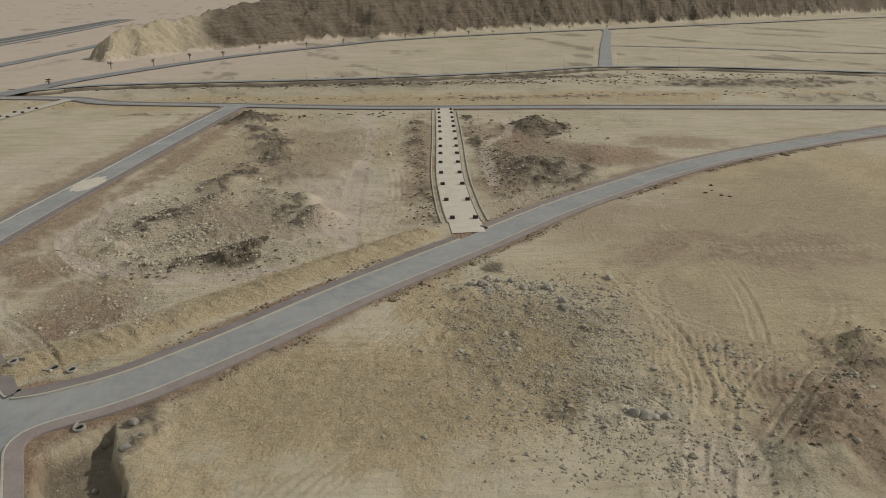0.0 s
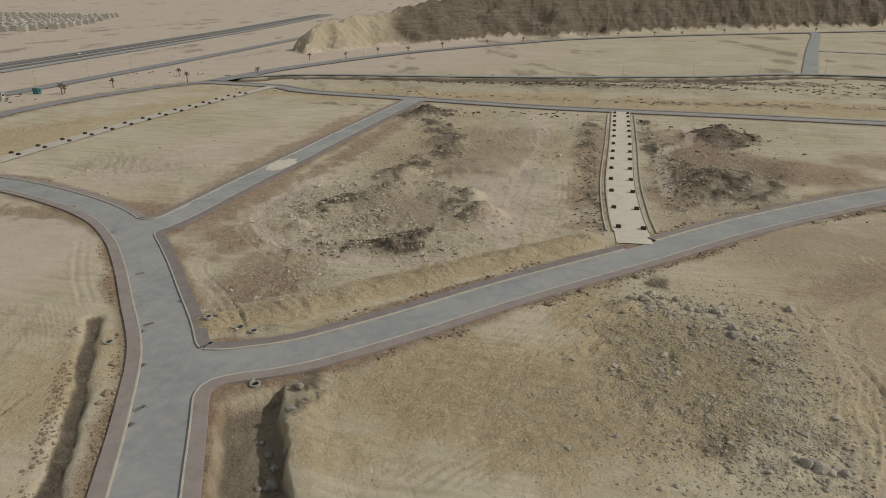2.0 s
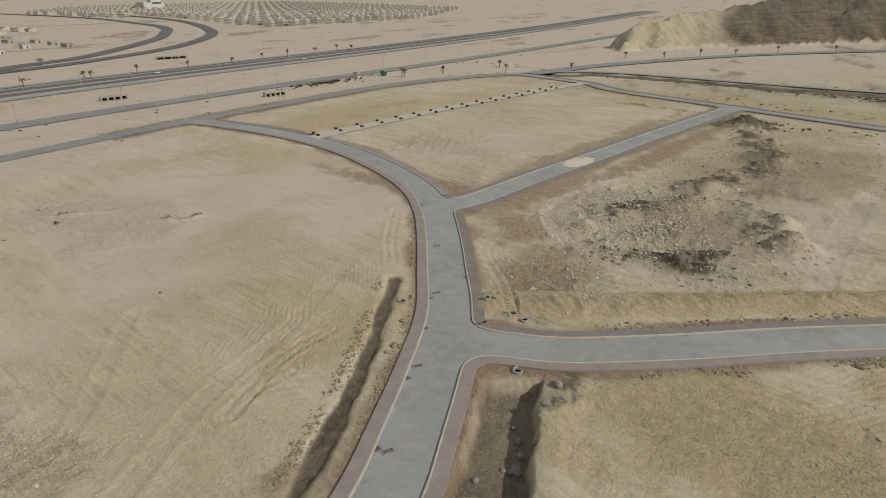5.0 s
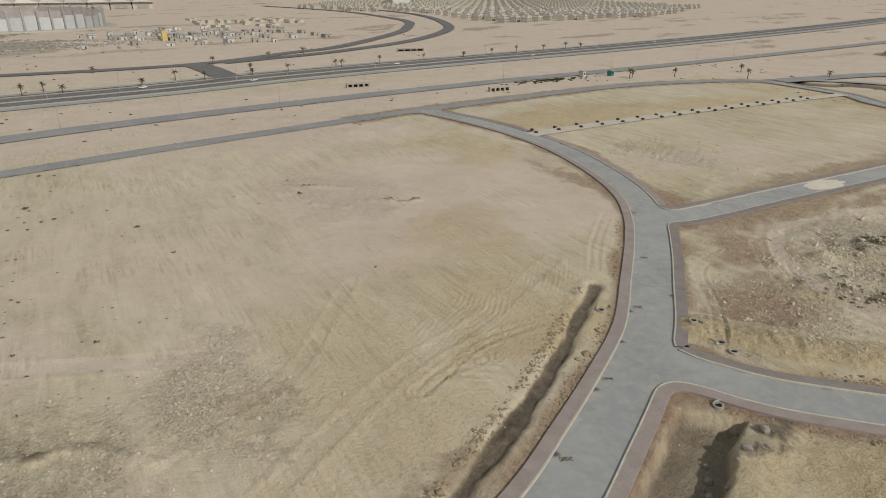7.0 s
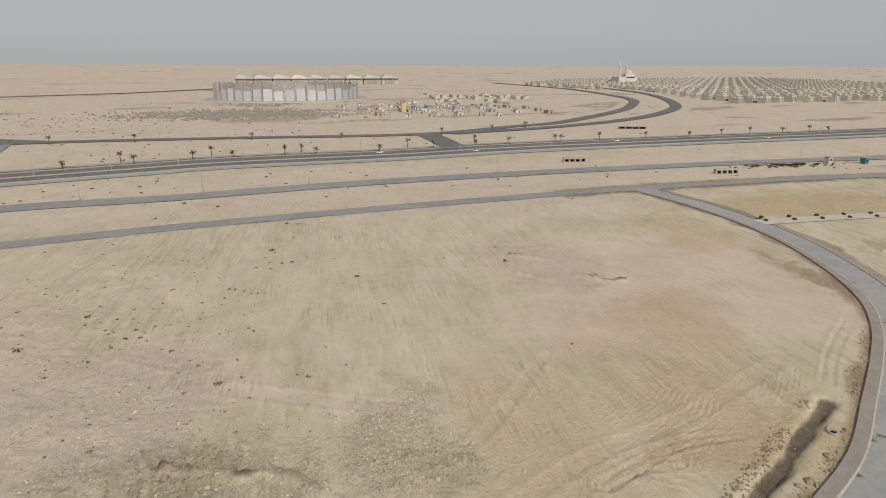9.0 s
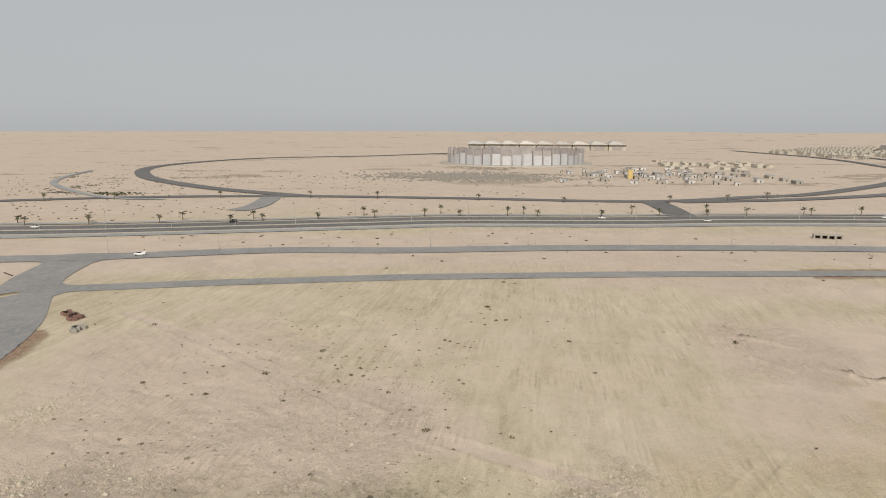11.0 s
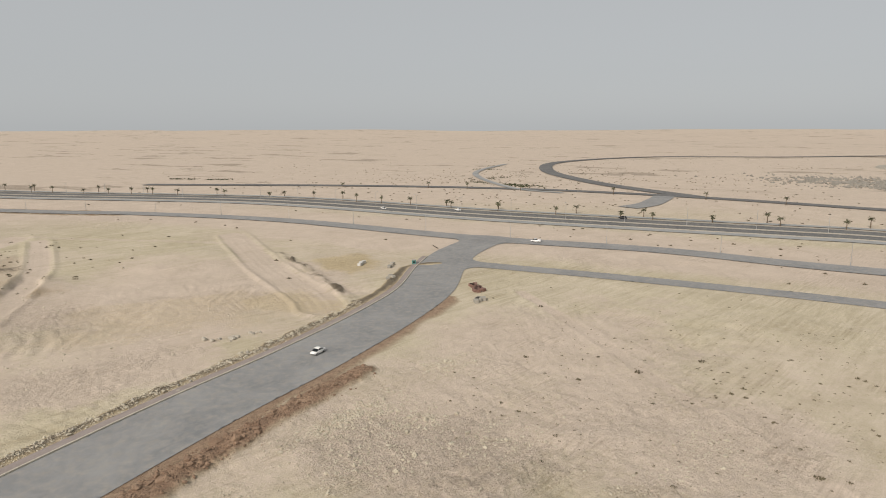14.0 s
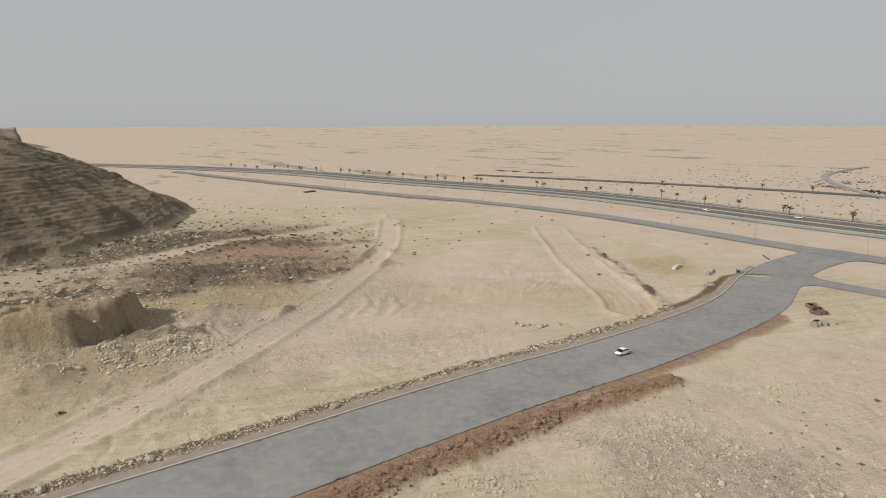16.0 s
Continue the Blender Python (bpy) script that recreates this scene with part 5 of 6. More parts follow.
villas = [villa(1, 11, 13, 7.0), villa(2, 12, 12, 7.2)]
plots = []
for i in range(-60, 80):
    for j in range(-60, 80):
        u, v = 19.0 * i + 7 * (i // 2), 36.0 * j
        x, y = -1200 + u * math.cos(0.42) - v * math.sin(0.42), 850 + u * math.sin(0.42) + v * math.cos(0.42)
        if in_polygon(x, y, ESTATE) and rng.random() < 0.9 and float(dist_to(np.array([x]), np.array([y]), SWEEP_TWO)[0][0]) > 24:
            plots.append((math.hypot(x, y), x, y))
plots.sort()
for k, (_, x, y) in enumerate(plots[:220]):
    m = pose(x, y, float(ground_at(x, y)[0]), 0, 0, 24 + rng.choice((0, 180)))
    if k < 2:
        villas[k].matrix_basis = m
    else:
        copy_thing(villas[k % 2], m)


def block_rows(name, items, material, label):
    """Many far blocks joined: rows of x, y, z, width, depth, height, turn."""
    it = np.array(items)
    base = np.array([(sx, sy, sz) for sz in (0, 1) for sx, sy in ((-.5, -.5), (.5, -.5), (.5, .5), (-.5, .5))])
    v = base[None] * it[:, None, 3:6]
    c, s = np.cos(it[:, 6])[:, None], np.sin(it[:, 6])[:, None]
    v = np.stack([v[..., 0] * c - v[..., 1] * s + it[:, None, 0], v[..., 0] * s + v[..., 1] * c + it[:, None, 1], v[..., 2] + it[:, None, 2]], -1)
    quad = np.array([(0, 3, 2, 1), (4, 5, 6, 7), (0, 1, 5, 4), (1, 2, 6, 5), (2, 3, 7, 6), (3, 0, 4, 7)])
    f = (quad[None] + 8 * np.arange(len(it))[:, None, None]).reshape(-1, 4)
    return tagged(new(name, mesh_from(name, v.reshape(-1, 3), f, [material])), label, "houses", kind="stuff")


rest = plots[220:]
if rest:
    zz = ground_at([p[1] for p in rest], [p[2] for p in rest])
    rows_ = []
    for (r, x, y), z in zip(rest, zz):
        rows_ += [(x, y, z - 0.5, 11, 13, 7.6, 0.42), (x - 2, y + 1, z + 7.1, 5, 6, 2.6, 0.42)]
    block_rows("far_villas", rows_, CREAM, "distant rows of cream flat-roofed villas")


def arena():
    """An unfinished oval hall: pale panels between dark frames, ragged steel above."""
    thing = new("unfinished_hall")
    cx, cy, rx, ry = -1040.0, -52.0, 95.0, 108.0
    count = 44
    for k in range(count):
        a0, a1 = 2 * math.pi * k / count, 2 * math.pi * (k + 1) / count
        am, da = (a0 + a1) / 2, a1 - a0
        p0 = Vector((cx + rx * math.cos(am - 0.40 * da), cy + ry * math.sin(am - 0.40 * da), 0))
        p1 = Vector((cx + rx * math.cos(am + 0.40 * da), cy + ry * math.sin(am + 0.40 * da), 0))
        mid, d = (p0 + p1) / 2, p1 - p0
        turn = math.degrees(math.atan2(d.y, d.x))
        tall = 17 + 2 * math.sin(k * 1.7)
        bm = bmesh.new()
        box(bm, mid.x, mid.y, tall / 2 - 1, d.length, 0.6, tall + 2, turn)
        part("panel", bm, PANEL, thing)
        q = Vector((cx + rx * math.cos(a0), cy + ry * math.sin(a0), 0))
        bm = bmesh.new()
        box(bm, q.x, q.y, 12, 1.6, 2.4, 27 + 3 * math.sin(k * 2.3), turn)
        part("column", bm, GREY_PANEL, thing)
    for k in range(count):
        a = 2 * math.pi * (k + 0.5) / count
        bm = bmesh.new()
        box(bm, cx + (rx - 3) * math.cos(a), cy + (ry - 3) * math.sin(a), 19, 2.2, 2 * math.pi * ry / count, 9 + 2 * math.sin(k * 3.1), math.degrees(math.atan2(ry * math.sin(a), rx * math.cos(a))))
        part("upper_frame", bm, GREY_PANEL, thing, "bare grey-brown upper framework")
    bm = bmesh.new()
    bmesh.ops.create_cone(bm, cap_ends=True, segments=48, radius1=1, radius2=0.98, depth=4, matrix=Matrix.Translation((cx, cy, 0)) @ Matrix.Diagonal((rx + 16, ry + 16, 1, 1)))
    part("plinth", bm, CONCRETE, thing)
    return tagged(thing, "unfinished oval hall with pale panels between dark frames", "hall")


arena()


def shed_row():
    thing = new("long_shed")
    for k in range(9):
        y = -190 + 46 * k
        bm = bmesh.new()
        box(bm, -1750, y, 7, 70, 44, 16)
        part("wall", bm, CREAM, thing)
        bm = bmesh.new()
        prof = [(-23, 15), (-14, 24), (-2, 23), (10, 19), (23, 15)]
        lo, hi = [], []
        for py, pz in prof:
            lo.append(bm.verts.new((-1790, y + py, pz)))
            hi.append(bm.verts.new((-1708, y + py, pz)))
        for i in range(4):
            bm.faces.new((lo[i], lo[i + 1], hi[i + 1], hi[i]))
        bm.faces.new(lo)
        bm.faces.new(hi[::-1])
        bm.faces.new((lo[0], hi[0], hi[-1], lo[-1]))
        part("roof", bm, WHITE, thing)
        bm = bmesh.new()
        box(bm, -1714.5, y, 6, 1.2, 26, 9)
        part("opening", bm, GREY_PANEL, thing)
    return tagged(thing, "long pale shed with a wavy sawtooth roof", "shed")


shed_row()


def mosque():
    thing = new("mosque")
    x, y = -1620.0, 790.0
    bm = bmesh.new()
    box(bm, x, y, 9, 44, 50, 22)
    box(bm, x + 10, y + 6, 22, 24, 24, 10)
    part("hall", bm, WHITE, thing)
    bm = bmesh.new()
    bmesh.ops.create_uvsphere(bm, u_segments=24, v_segments=12, radius=10, matrix=Matrix.Translation((x + 10, y + 6, 27)) @ Matrix.Diagonal((1, 1, 1.15, 1)))
    part("dome", bm, WHITE, thing, smooth=True)
    for dy in (-24, -6):
        bm = bmesh.new()
        tube(bm, (x + 20, y + dy, -1), (x + 20, y + dy, 44), 2.6, 2.0, 12)
        tube(bm, (x + 20, y + dy, 44), (x + 20, y + dy, 46), 3.4, 3.4, 12)
        tube(bm, (x + 20, y + dy, 46), (x + 20, y + dy, 60), 1.7, 0.2, 12)
        part("minaret", bm, WHITE, thing)
    return tagged(thing, "white mosque with a dome and two slim minarets", "mosque")


mosque()


def shack(seed):
    rng = random.Random(seed)
    thing = new("shack")
    w, d, h = rng.uniform(5, 11), rng.uniform(4, 8), rng.uniform(2.6, 4.2)
    bm = bmesh.new()
    box(bm, 0, 0, h / 2 - 0.2, w, d, h + 0.4)
    part("wall", bm, rng.choice((WHITE, CREAM, CONCRETE, PANEL)), thing)
    bm = bmesh.new()
    box(bm, 0, 0, h + 0.1, w + 0.8, d + 0.8, 0.2)
    part("roof", bm, rng.choice((STEEL, GREY_PANEL, CONCRETE)), thing)
    bm = bmesh.new()
    box(bm, w / 2 + 0.02, 0.6, 1.0, 0.1, 1.1, 2.0)
    part("door", bm, BLACK, thing)
    return tagged(thing, "small low hut with a flat sheet roof", "hut", "huts of the site camp")


kinds = [shack(s) for s in range(8)]
hood = [(rng.gauss(0, 1), rng.gauss(0, 1)) for _ in range(95)]
for k, (a, b) in enumerate(hood):
    x, y = -790 + 62 * max(-1.9, min(1.9, a)), 135 + 62 * max(-1.9, min(1.9, b))
    m = pose(x, y, float(ground_at(x, y)[0]), 0, 0, rng.uniform(-20, 20))
    if k < 8:
        kinds[k].matrix_basis = m
    else:
        copy_thing(kinds[k % 8], m)
far_huts = [(-1010 + rng.gauss(0, 60), 250 + 40 * rng.uniform(-2, 2), -0.5, rng.uniform(8, 20), rng.uniform(6, 9), rng.uniform(3, 5), 0.2) for _ in range(45)]
block_rows("far_huts", far_huts, CREAM, "low pale huts in the far camp")
tower = new("ochre_tower")
bm = bmesh.new()
box(bm, 0, 0, 5, 5, 5, 11)
part("wall", bm, OCHRE, tower)
bm = bmesh.new()
box(bm, 0, 0, 10.6, 5.6, 5.6, 0.5)
part("roof", bm, CONCRETE, tower)
tagged(tower, "small ochre water tower among the huts", "tower").matrix_basis = pose(-742, 92, 0)


# ---------------------------------------------------------------- culverts and roadside bits
def culvert(n_open, span):
    thing = new("culvert")
    wide = n_open * (span + 0.8) + 0.8
    bm = bmesh.new()
    box(bm, 0, 0, 1.9, 2.4, wide, 0.7)
    for k in range(n_open + 1):
        box(bm, 0, -wide / 2 + 0.4 + k * (span + 0.8), 0.6, 2.4, 0.8, 2.2)
    part("headwall", bm, CONCRETE, thing)
    for k in range(n_open):
        # near-black slab in place of the shade inside each opening
        bm = bmesh.new()
        box(bm, -0.6, -wide / 2 + 0.8 + span / 2 + k * (span + 0.8), 0.6, 0.3, span, 2.0)
        part("opening", bm, BLACK, thing)
    return tagged(thing, "concrete box culvert with dark openings", "culvert", "culverts across the dry channel")


culvert(4, 2.4).matrix_basis = pose(-349, 142, 0, 0, 0, -6)
culvert(4, 5.0).matrix_basis = pose(-521, 264, 0, 0, 0, -12)
culvert(4, 2.2).matrix_basis = pose(-297.5, 205, 0, 0, 0, -4)


def kiosk(paint, label):
    thing = new("kiosk")
    bm = bmesh.new()
    box(bm, 0, 0, 1.5, 3.4, 2.6, 3.2, 0, 0.05)
    part("body", bm, paint, thing)
    bm = bmesh.new()
    box(bm, 0, 0, 3.2, 3.8, 3.0, 0.2)
    part("roof", bm, CONCRETE, thing)
    bm = bmesh.new()
    box(bm, 1.72, 0, 1.7, 0.06, 1.4, 1.0)
    part("window", bm, BLACK, thing)
    return tagged(thing, label, "kiosk")


kiosk(WHITE, "white guard kiosk beside the green verge").matrix_basis = pose(-320, 285, 0, 0, 0, 10)
kiosk(BLUE, "teal guard kiosk beside the road").matrix_basis = pose(-314, 303.6, 0, 0, 0, 10)
kiosk(BLUE, "small teal cabinet at the kerb of the wide road").matrix_basis = pose(-175.5, -182.5, 0, 0, 0, 50) @ Matrix.Diagonal((0.55, 0.55, 0.55, 1))


def bundle(n, material, label, cx, cy, turn, long=2.4):
    thing = new("pallet_stack")
    r = random.Random(int(abs(cx)))
    for k in range(n):
        bm = bmesh.new()
        box(bm, r.uniform(-4.5, 4.5), r.uniform(-1.6, 1.6), 0.55, long, 1.3, 1.1, r.uniform(-25, 25), 0.05)
        part("slab", bm, material, thing)
    tagged(thing, label, "pallets").matrix_basis = pose(cx, cy, float(ground_at(cx, cy)[0]) - 0.05, 0, 0, turn)


bundle(12, RUST, "bundles of red-brown kerb blocks on the sand", -162.5, -138.5, 60)
bundle(5, CONCRETE, "pale concrete blocks abandoned on open sand", -149.8, -125.4, 40)
bundle(4, CONCRETE, "pale concrete rings by the road bend", -167.0, -186.0, 20, 1.6)
bundle(3, CONCRETE, "pale concrete blocks by the graded track", -153.5, -174.0, 70, 1.6)
bundle(9, RUST, "red-brown bundles beside the far service road", -60.5, -521.9, 40, 5)
bundle(2, WHITE, "white site cabin boxes by the graded track", -161.6, -198.1, 30, 3.0)
post = new("pipe")
bm = bmesh.new()
tube(bm, (-4, 0, 0.15), (4, 0, 0.15), 0.18, 0.18, 8)
part("barrel", bm, DARK_BOX, post)
tagged(post, "dark steel pipe lying on the sand", "pipe").matrix_basis = pose(-207.6, -201.8, 0.0, 0, 0, 62)

# ---------------------------------------------------------------- boulders
def boulder_mesh(seed, material):
    bm = bmesh.new()
    bmesh.ops.create_icosphere(bm, subdivisions=2, radius=1.0)
    for v in bm.verts:
        d = noise.fractal(v.co * 0.9 + Vector((seed * 7.1, seed * 3.3, 0)), 0.8, 2.0, 3)
        v.co *= 1 + 0.35 * d
        v.co.z *= 0.72
        for ax in ((1, 0.3, 0.2), (-0.4, 1, 0.3), (-0.6, -0.8, 0.5), (0.2, 0.1, 1)):
            n = Vector(ax).normalized()
            over = v.co.dot(n) - 0.72
            if over > 0:
                v.co -= n * over * 0.85
    return mesh_of("boulder", bm, material)


STONES = [boulder_mesh(s, BOULDER) for s in range(6)]
GREY_STONES = [boulder_mesh(s + 9, BROKEN) for s in range(4)]
rng = random.Random(11)


def boulders(items, words, group, stones=None):
    stones = stones or STONES
    for x, y, s in items:
        z = float(ground_at(x, y)[0])
        ob = new("boulder", rng.choice(stones))
        ob.matrix_basis = pose(x, y, z + 0.28 * s, rng.uniform(-20, 20), rng.uniform(-20, 20), rng.uniform(0, 360)) @ Matrix.Diagonal((s * rng.uniform(0.8, 1.3), s * rng.uniform(0.8, 1.2), s, 1))
        tagged(ob, words, "boulder", group)


def cloud(cx, cy, rx, ry, n, lo, hi):
    return [(cx + rng.gauss(0, rx), cy + rng.gauss(0, ry), rng.uniform(lo, hi)) for _ in range(n)]


boulders([(10.4, 111.1, 1.1), (11.2, 107.4, 0.9), (11.8, 113.8, 0.8), (18.2, 109.1, 0.8), (22.7, 108.9, 1.0), (24.4, 102.8, 1.0), (24.2, 100.5, 0.9), (35.6, 112.6, 0.8), (27.5, 100.3, 0.5), (29.0, 99.3, 0.5)]
         + cloud(10.5, 110.5, 2.0, 2.0, 10, 0.3, 0.8) + cloud(20, 108, 4, 1.5, 12, 0.25, 0.6), "pale limestone boulder pushed up by the lane", "boulders beside the rising road")
boulders([(27.2, 69.6, 0.9), (28.7, 69.3, 0.95), (29.8, 68.8, 0.6), (31.3, 69.0, 0.6), (28.2, 70.6, 0.4), (30.6, 69.9, 0.4), (32.2, 69.4, 0.5), (26.4, 70.3, 0.4)], "pale rounded boulder lying on bare ground", "boulders on the bare plot")
boulders(cloud(-37.5, 57, 1.6, 5.0, 14, 0.25, 0.7) + [(-38, 64.5, 0.8), (-35.5, 54, 0.7)], "grey broken rock fallen into the pit", "rocks in the pit", GREY_STONES)
boulders(cloud(-80, -150, 4, 1.6, 14, 0.3, 0.9), "pale rock heaped on the graded plot", "rocks by the wide road")
edge = [p for p in beside(WIDE, 14.0, 1.1, 90, 270, 0.8, rng) if vnoise(p[0] / 9, p[1] / 9, 3) > 0.1 and rng.random() < 0.6]
boulders([(x + rng.gauss(0, 1.4), y + rng.gauss(0, 1.4), rng.choice((0.15, 0.2, 0.25, 0.35, 0.6))) for x, y, _ in edge], "pale stone in the rubble along the footway", "stones along the wide road")


# ---------------------------------------------------------------- loose stones and scrub, too many to count
ICO = np.array([(0, 0, 1.0)] + [(0.894 * math.cos(a), 0.894 * math.sin(a), 0.447) for a in np.arange(5) * 2 * math.pi / 5]
               + [(0.894 * math.cos(a), 0.894 * math.sin(a), -0.447) for a in (np.arange(5) + 0.5) * 2 * math.pi / 5] + [(0, 0, -1.0)])
ICO_F = np.array([(0, 1 + k, 1 + (k + 1) % 5) for k in range(5)] + [(1 + k, 6 + k, 1 + (k + 1) % 5) for k in range(5)] + [(1 + (k + 1) % 5, 6 + k, 6 + (k + 1) % 5) for k in range(5)]
                 + [(11, 6 + (k + 1) % 5, 6 + k) for k in range(5)])
gen = np.random.default_rng(5)


def loose_stones(name, x, y, size, material, label):
    d = land(x, y, "roads")
    ok = d > 2.2
    x, y, size = x[ok], y[ok], size[ok]
    z = ground_at(x, y)
    n = len(x)
    v = ICO[None] * gen.uniform(0.65, 1.25, (n, 12, 1)) * (size[:, None, None] * np.stack([gen.uniform(0.7, 1.4, n), gen.uniform(0.7, 1.3, n), gen.uniform(0.45, 0.9, n)], -1)[:, None])
    a = gen.uniform(0, 6.283, n)
    c, s = np.cos(a)[:, None], np.sin(a)[:, None]
    v = np.stack([v[..., 0] * c - v[..., 1] * s + x[:, None], v[..., 0] * s + v[..., 1] * c + y[:, None], v[..., 2] + z[:, None] + 0.15 * size[:, None]], -1)
    f = (ICO_F[None] + 12 * np.arange(n)[:, None, None]).reshape(-1, 3)
    return tagged(new(name, mesh_from(name, v.reshape(-1, 3), f, [material])), label, "stones", kind="stuff")


def field(items):
    """Places in several patches: x, y, reach x, reach y, count, size."""
    xs, ys, ss = [], [], []
    for cx, cy, rx, ry, n, s in items:
        n = int(1.5 * n)
        x, y = cx + gen.normal(0, rx, n), cy + gen.normal(0, ry, n)
        keep = fbm(x, y, max(2.5, 0.5 * min(rx, ry)), 3, int(abs(cx)) % 97) > gen.uniform(-0.45, 0.35, n)
        xs.append(x[keep])
        ys.append(y[keep])
        ss.append(0.62 * s * gen.lognormal(0, 0.5, keep.sum()))
    return np.concatenate(xs), np.concatenate(ys), np.clip(np.concatenate(ss), 0.04, 0.9)


loose_stones("rubble", *field([(17, 90, 9, 14, 5200, 0.16), (28, 88, 4, 10, 1800, 0.20), (22, 72, 8, 5, 1600, 0.18), (18, 109, 9, 3, 900, 0.25), (5, 98, 2.5, 10, 500, 0.16), (40, 80, 14, 16, 700, 0.13), (30, 102, 6, 4, 900, 0.18), (12, 70, 10, 6, 1600, 0.12), (-10, 75, 16, 14, 1500, 0.09),
                               (64, 72, 7, 6, 500, 0.3), (12, 106, 2, 14, 900, 0.16), (30, 60, 8, 3, 900, 0.2), (46, 84, 3, 2, 200, 0.26), (44, 74, 1, 3, 160, 0.26), (-20, 70, 16, 8, 900, 0.09)]), ROCK, "broken limestone rubble strewn over the plot")
loose_stones("scree", *field([(-60, 138, 7, 9, 2600, 0.2), (-52, 104, 5, 5, 900, 0.16), (-62, 140, 9, 12, 1800, 0.24), (-70, 165, 7, 14, 1200, 0.24), (-50, 130, 12, 5, 1200, 0.22), (-46, 150, 14, 10, 900, 0.2), (-68, 230, 12, 25, 900, 0.28), (-58, 100, 6, 6, 900, 0.16), (-70, 112, 7, 9, 800, 0.16),
                              (-28, 147, 5, 4, 400, 0.25), (-20, 240, 16, 30, 800, 0.3), (38, 215, 14, 22, 1200, 0.3), (-30, 290, 30, 8, 400, 0.3), (-130, 190, 18, 20, 700, 0.2), (-150, 165, 16, 8, 700, 0.22)]), ROCK,
             "scattered stony scree among the spoil heaps")
loose_stones("gravelly_rubble", *field([(-86, 10, 5, 5, 2600, 0.13), (-97, 14, 4, 4, 1200, 0.12), (-78, 2, 8, 5, 1800, 0.13), (-70, -4, 9, 9, 1500, 0.14), (-72, -30, 10, 8, 1300, 0.18), (-60, -42, 8, 10, 1000, 0.18), (-84, -66, 6, 4, 700, 0.2), (-78, -82, 5, 3, 500, 0.22), (-66, -78, 8, 5, 900, 0.18), (-70, -91, 5, 2, 900, 0.2), (-104, -98, 4, 3, 500, 0.2), (-37, -83, 5, 2, 700, 0.2), (-80, -92, 4, 2, 500, 0.18), (-105, -38, 8, 5, 700, 0.16),
                                       (-110, -40, 30, 30, 1200, 0.12), (-100, 40, 26, 20, 900, 0.1), (-70, -90, 8, 2.5, 700, 0.22)]), ROCK, "pale gravelly rubble on the wide sandy plot")
edge_line = np.array([(x, y) for x, y, _ in beside(WIDE, 14.2, 0.045, 85, 290, 0.5, rng)])
loose_stones("roadside_rubble", edge_line[:, 0] + gen.normal(0, 1.3, len(edge_line)), edge_line[:, 1] + gen.normal(0, 1.3, len(edge_line)), 0.12 * gen.lognormal(0, 0.55, len(edge_line)), ROCK,
             "rubble and clods along the edge of the wide road")
loose_stones("quarry_rubble", *field([(26, -158, 12, 4, 1500, 0.35), (12, -166, 6, 3, 900, 0.35), (50, -205, 20, 12, 1800, 0.4), (0, -190, 16, 10, 500, 0.3), (30, -250, 40, 20, 900, 0.4), (70, -330, 40, 30, 1200, 0.7), (-20, -235, 20, 10, 500, 0.3),
                                      (20, -130, 20, 8, 600, 0.2), (-40, -170, 30, 14, 600, 0.2)]), ROCK, "grey broken rock around the quarried spur")
loose_stones("site_debris", *[v * k for v, k in zip(field([(-740, -91, 34, 60, 2600, 0.9), (-725, -101, 26, 40, 900, 0.9)]), (1, 1, 2.0))], BROKEN, "grey heaps of building debris before the unfinished hall")
bank_line = np.array([(x, y) for x, y, _ in beside(BANK, 0, 0.10, 0, 110, 0.5, rng)])
loose_stones("red_clods", bank_line[:, 0] + gen.normal(0, 1.6, len(bank_line)), bank_line[:, 1] + gen.normal(0, 1.6, len(bank_line)), 0.22 * gen.lognormal(0, 0.5, len(bank_line)),
             spot_mat("red_clods", (0.17, 0.11, 0.075), (0.30, 0.21, 0.145), 0.5, relief=0.6), "red-brown clods on the spoil bank")


def edge_clods(line, off, a, b, gap, name, label):
    p = np.array([(x, y) for x, y, _ in beside(line, off, gap, a, b, 0.6, rng)])
    p = p[vnoise(p[:, 0] / 5, p[:, 1] / 5, 8) > -0.2]
    loose_stones(name, p[:, 0] + gen.normal(0, 0.7, len(p)), p[:, 1] + gen.normal(0, 0.7, len(p)), 0.13 * gen.lognormal(0, 0.55, len(p)), CLOD, label)


CLOD = spot_mat("brown_clods", (0.19, 0.145, 0.095), (0.36, 0.29, 0.195), 0.5, relief=0.6)
edge_clods(RISE, -7.4, 14, 260, 0.10, "roadside_clods", "brown clods along the lower edge of the rising road")
edge_clods(RISE, 7.6, 20, 140, 0.16, "roadside_clods", "brown clods at the foot of the furrowed bank")
edge_clods(LOOP, 7.4, 20, 150, 0.16, "roadside_clods", "brown clods between the footway and the trench")
edge_clods(TRENCH, 2.6, 0, 70, 0.07, "trench_spoil", "clods thrown up beside the long trench")


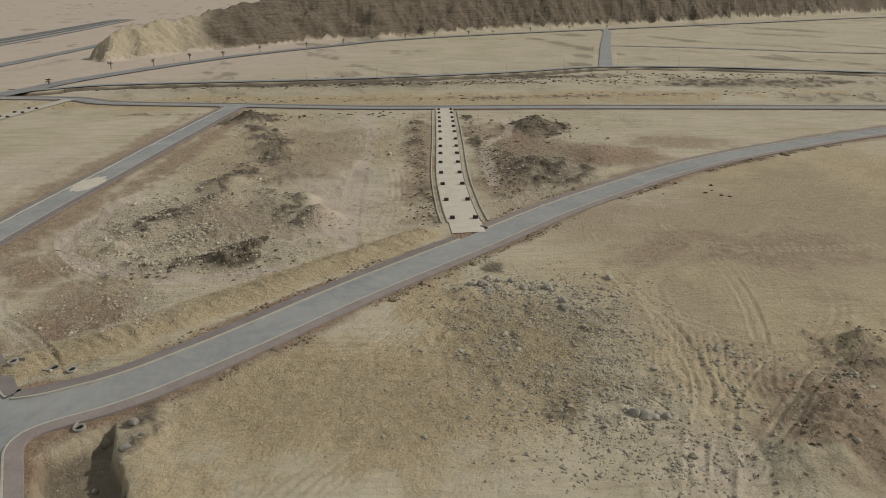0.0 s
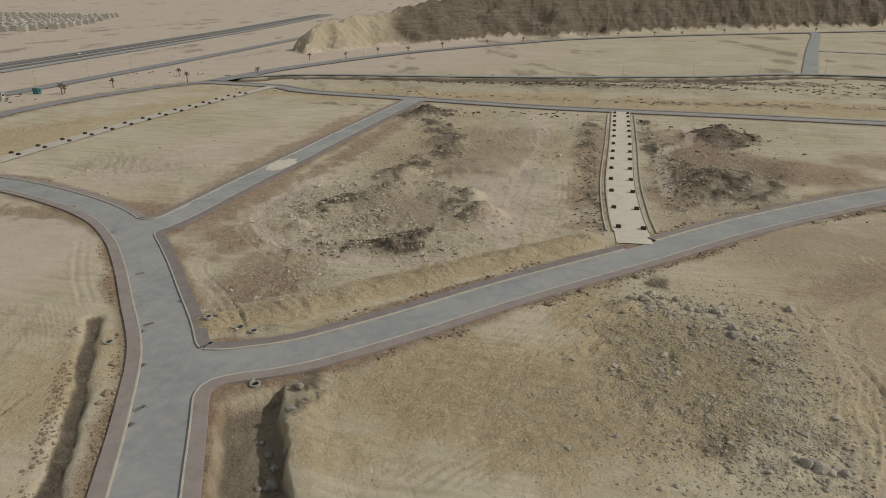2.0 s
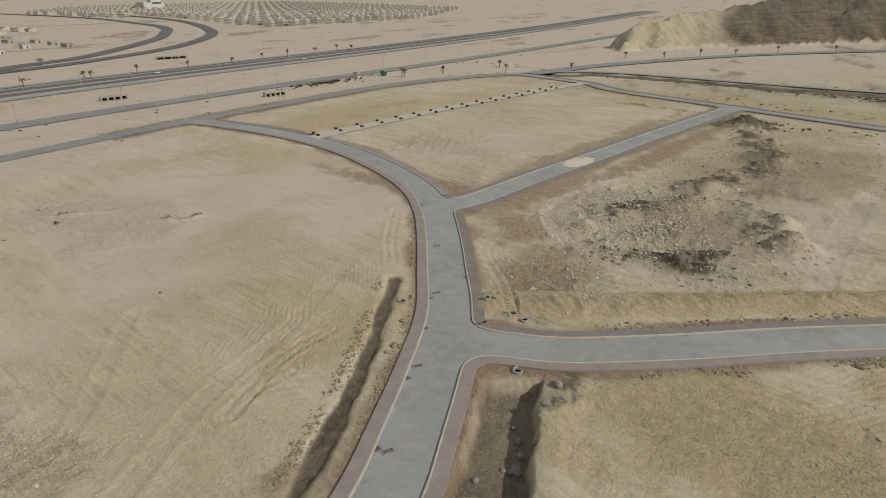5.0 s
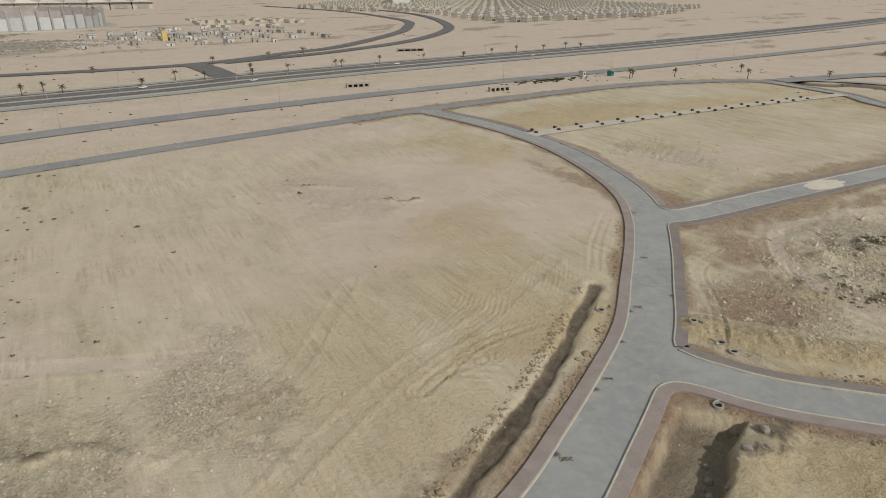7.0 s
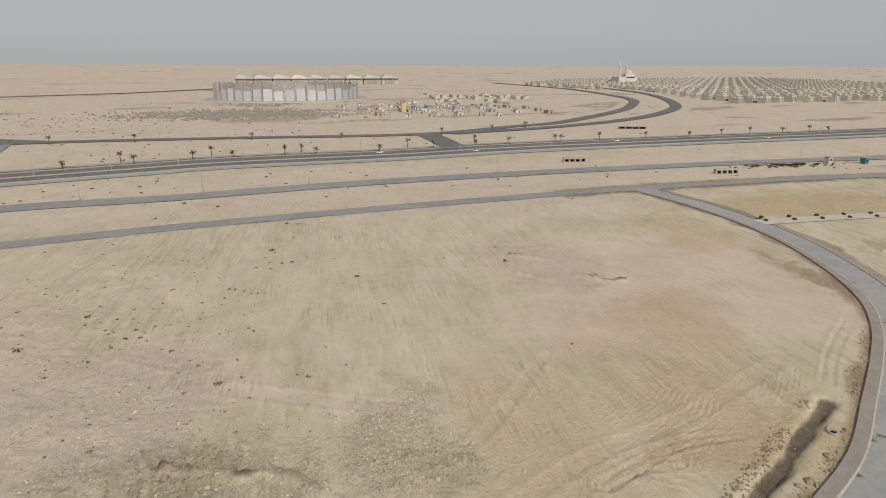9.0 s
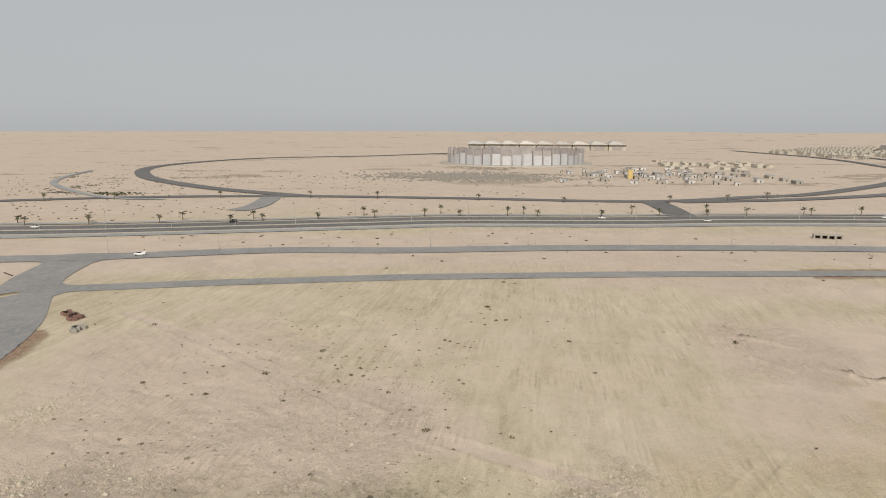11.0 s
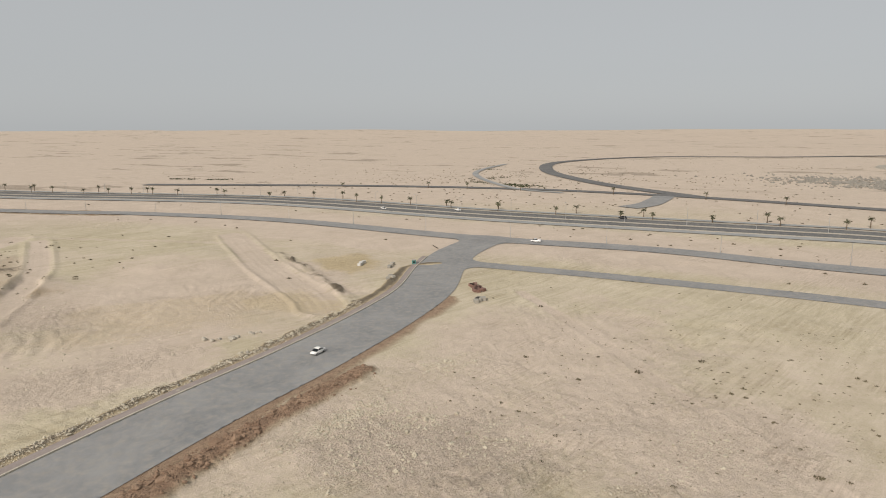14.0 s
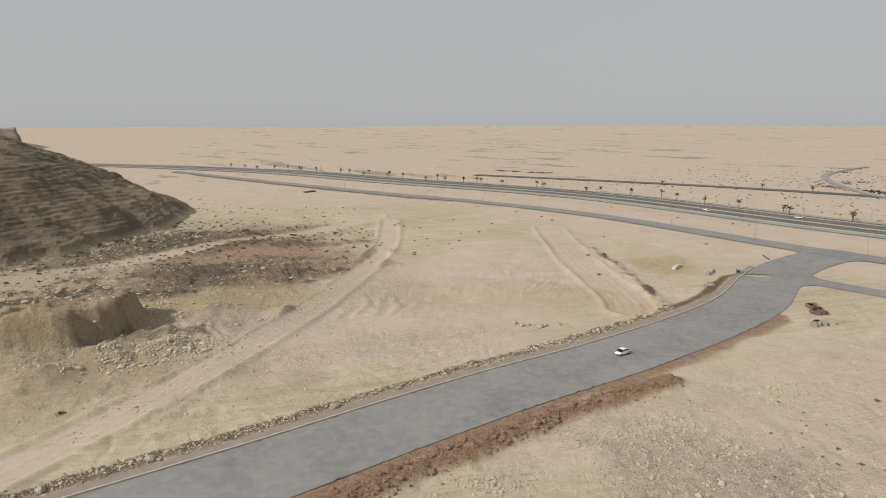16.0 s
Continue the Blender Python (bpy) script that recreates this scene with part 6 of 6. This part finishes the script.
def scrub(name, x, y, size, material, label):
    """Low dry bushes: tufts of thin upright blades and leaves."""
    ok = land(x, y, "roads") > 2.5
    x, y, size = x[ok], y[ok], size[ok]
    z = ground_at(x, y)
    n, k = len(x), 34
    a, r, h = gen.uniform(0, 6.283, (n, k)), gen.uniform(0.05, 1.0, (n, k)) ** 0.7, gen.uniform(0.15, 0.8, (n, k))
    px, py, pz = r * np.cos(a), r * np.sin(a), h * (1.1 - 0.6 * r)
    ang, w = gen.uniform(0, 6.283, (n, k)), gen.uniform(0.10, 0.26, (n, k))
    dx, dy = np.cos(ang) * w, np.sin(ang) * w
    tri = np.stack([np.stack([px - dx, py - dy, pz * 0.4], -1), np.stack([px + dx, py + dy, pz * 0.5], -1), np.stack([px * 1.15 + dy, py * 1.15 - dx, pz + w], -1)], 2)
    v = tri * size[:, None, None, None]
    v[..., 0] += x[:, None, None]
    v[..., 1] += y[:, None, None]
    v[..., 2] += z[:, None, None] - 0.05
    f = np.arange(n * k * 3).reshape(-1, 3)
    return tagged(new(name, mesh_from(name, v.reshape(-1, 3), f, [material])), label, "scrub", kind="stuff")


scrub("desert_scrub", *field([(-118, -45, 20, 22, 620, 0.22), (-150, -60, 26, 34, 620, 0.26), (-100, -22, 14, 12, 120, 0.32), (-180, -20, 30, 30, 120, 0.36), (-100, -70, 20, 10, 90, 0.3), (-400, -250, 90, 150, 200, 1.2), (-520, -430, 120, 100, 420, 1.6),
                              (-700, -300, 260, 260, 900, 1.6), (-300, 0, 20, 200, 160, 0.7)]), SCRUB, "sparse dry desert bushes on the sand")
brush = [np.concatenate(c) for c in zip(*[(lambda k, n: (line[k, 0] + gen.normal(0, half, n), line[k, 1] + gen.normal(0, half, n), gen.uniform(0.16, 0.45, n)))(gen.integers(0, len(line), int(7 * len(line))), int(7 * len(line)))
                                       for line, half, _ in BELTS[:7]])]
scrub("churned_brush", *brush, SCRUB, "dark dry twigs and brush pushed into rows")
scrub("dry_brush", *field([(-45, 125, 8, 4, 260, 0.35), (-80, 290, 10, 10, 260, 0.5), (44, 262, 10, 12, 260, 0.5), (-60, 405, 120, 6, 620, 1.0), (-40, 345, 160, 8, 420, 0.6),
                           (120, 420, 90, 14, 400, 1.0), (20, -340, 50, 50, 700, 0.9), (90, -340, 40, 60, 700, 1.2), (-20, -300, 30, 30, 300, 0.8)]), SCRUB, "dark dry brush on the broken ground")
scrub("green_verge", *field([(-496, -416, 7, 9, 60, 3.4), (-487, -381, 7, 9, 60, 3.4), (-479, -360, 7, 9, 60, 3.4), (-712, -578, 7, 9, 60, 3.4), (-649, -541, 7, 9, 60, 3.4), (-302, -686, 4, 4, 40, 3.2), (-311, -672, 4, 4, 40, 3.2), (-324, -651, 4, 4, 40, 3.2), (-336, -640, 4, 4, 40, 3.2), (-317, 256, 3.5, 13, 420, 1.2), (-491, -372, 5, 20, 160, 2.8), (-540, -440, 20, 8, 90, 3.2), (-30, 296, 30, 4, 40, 0.9), (74, 168, 10, 4, 10, 0.8), (-760, 100, 40, 40, 50, 3.6)]), GREEN, "green shrubs of the planted verge")
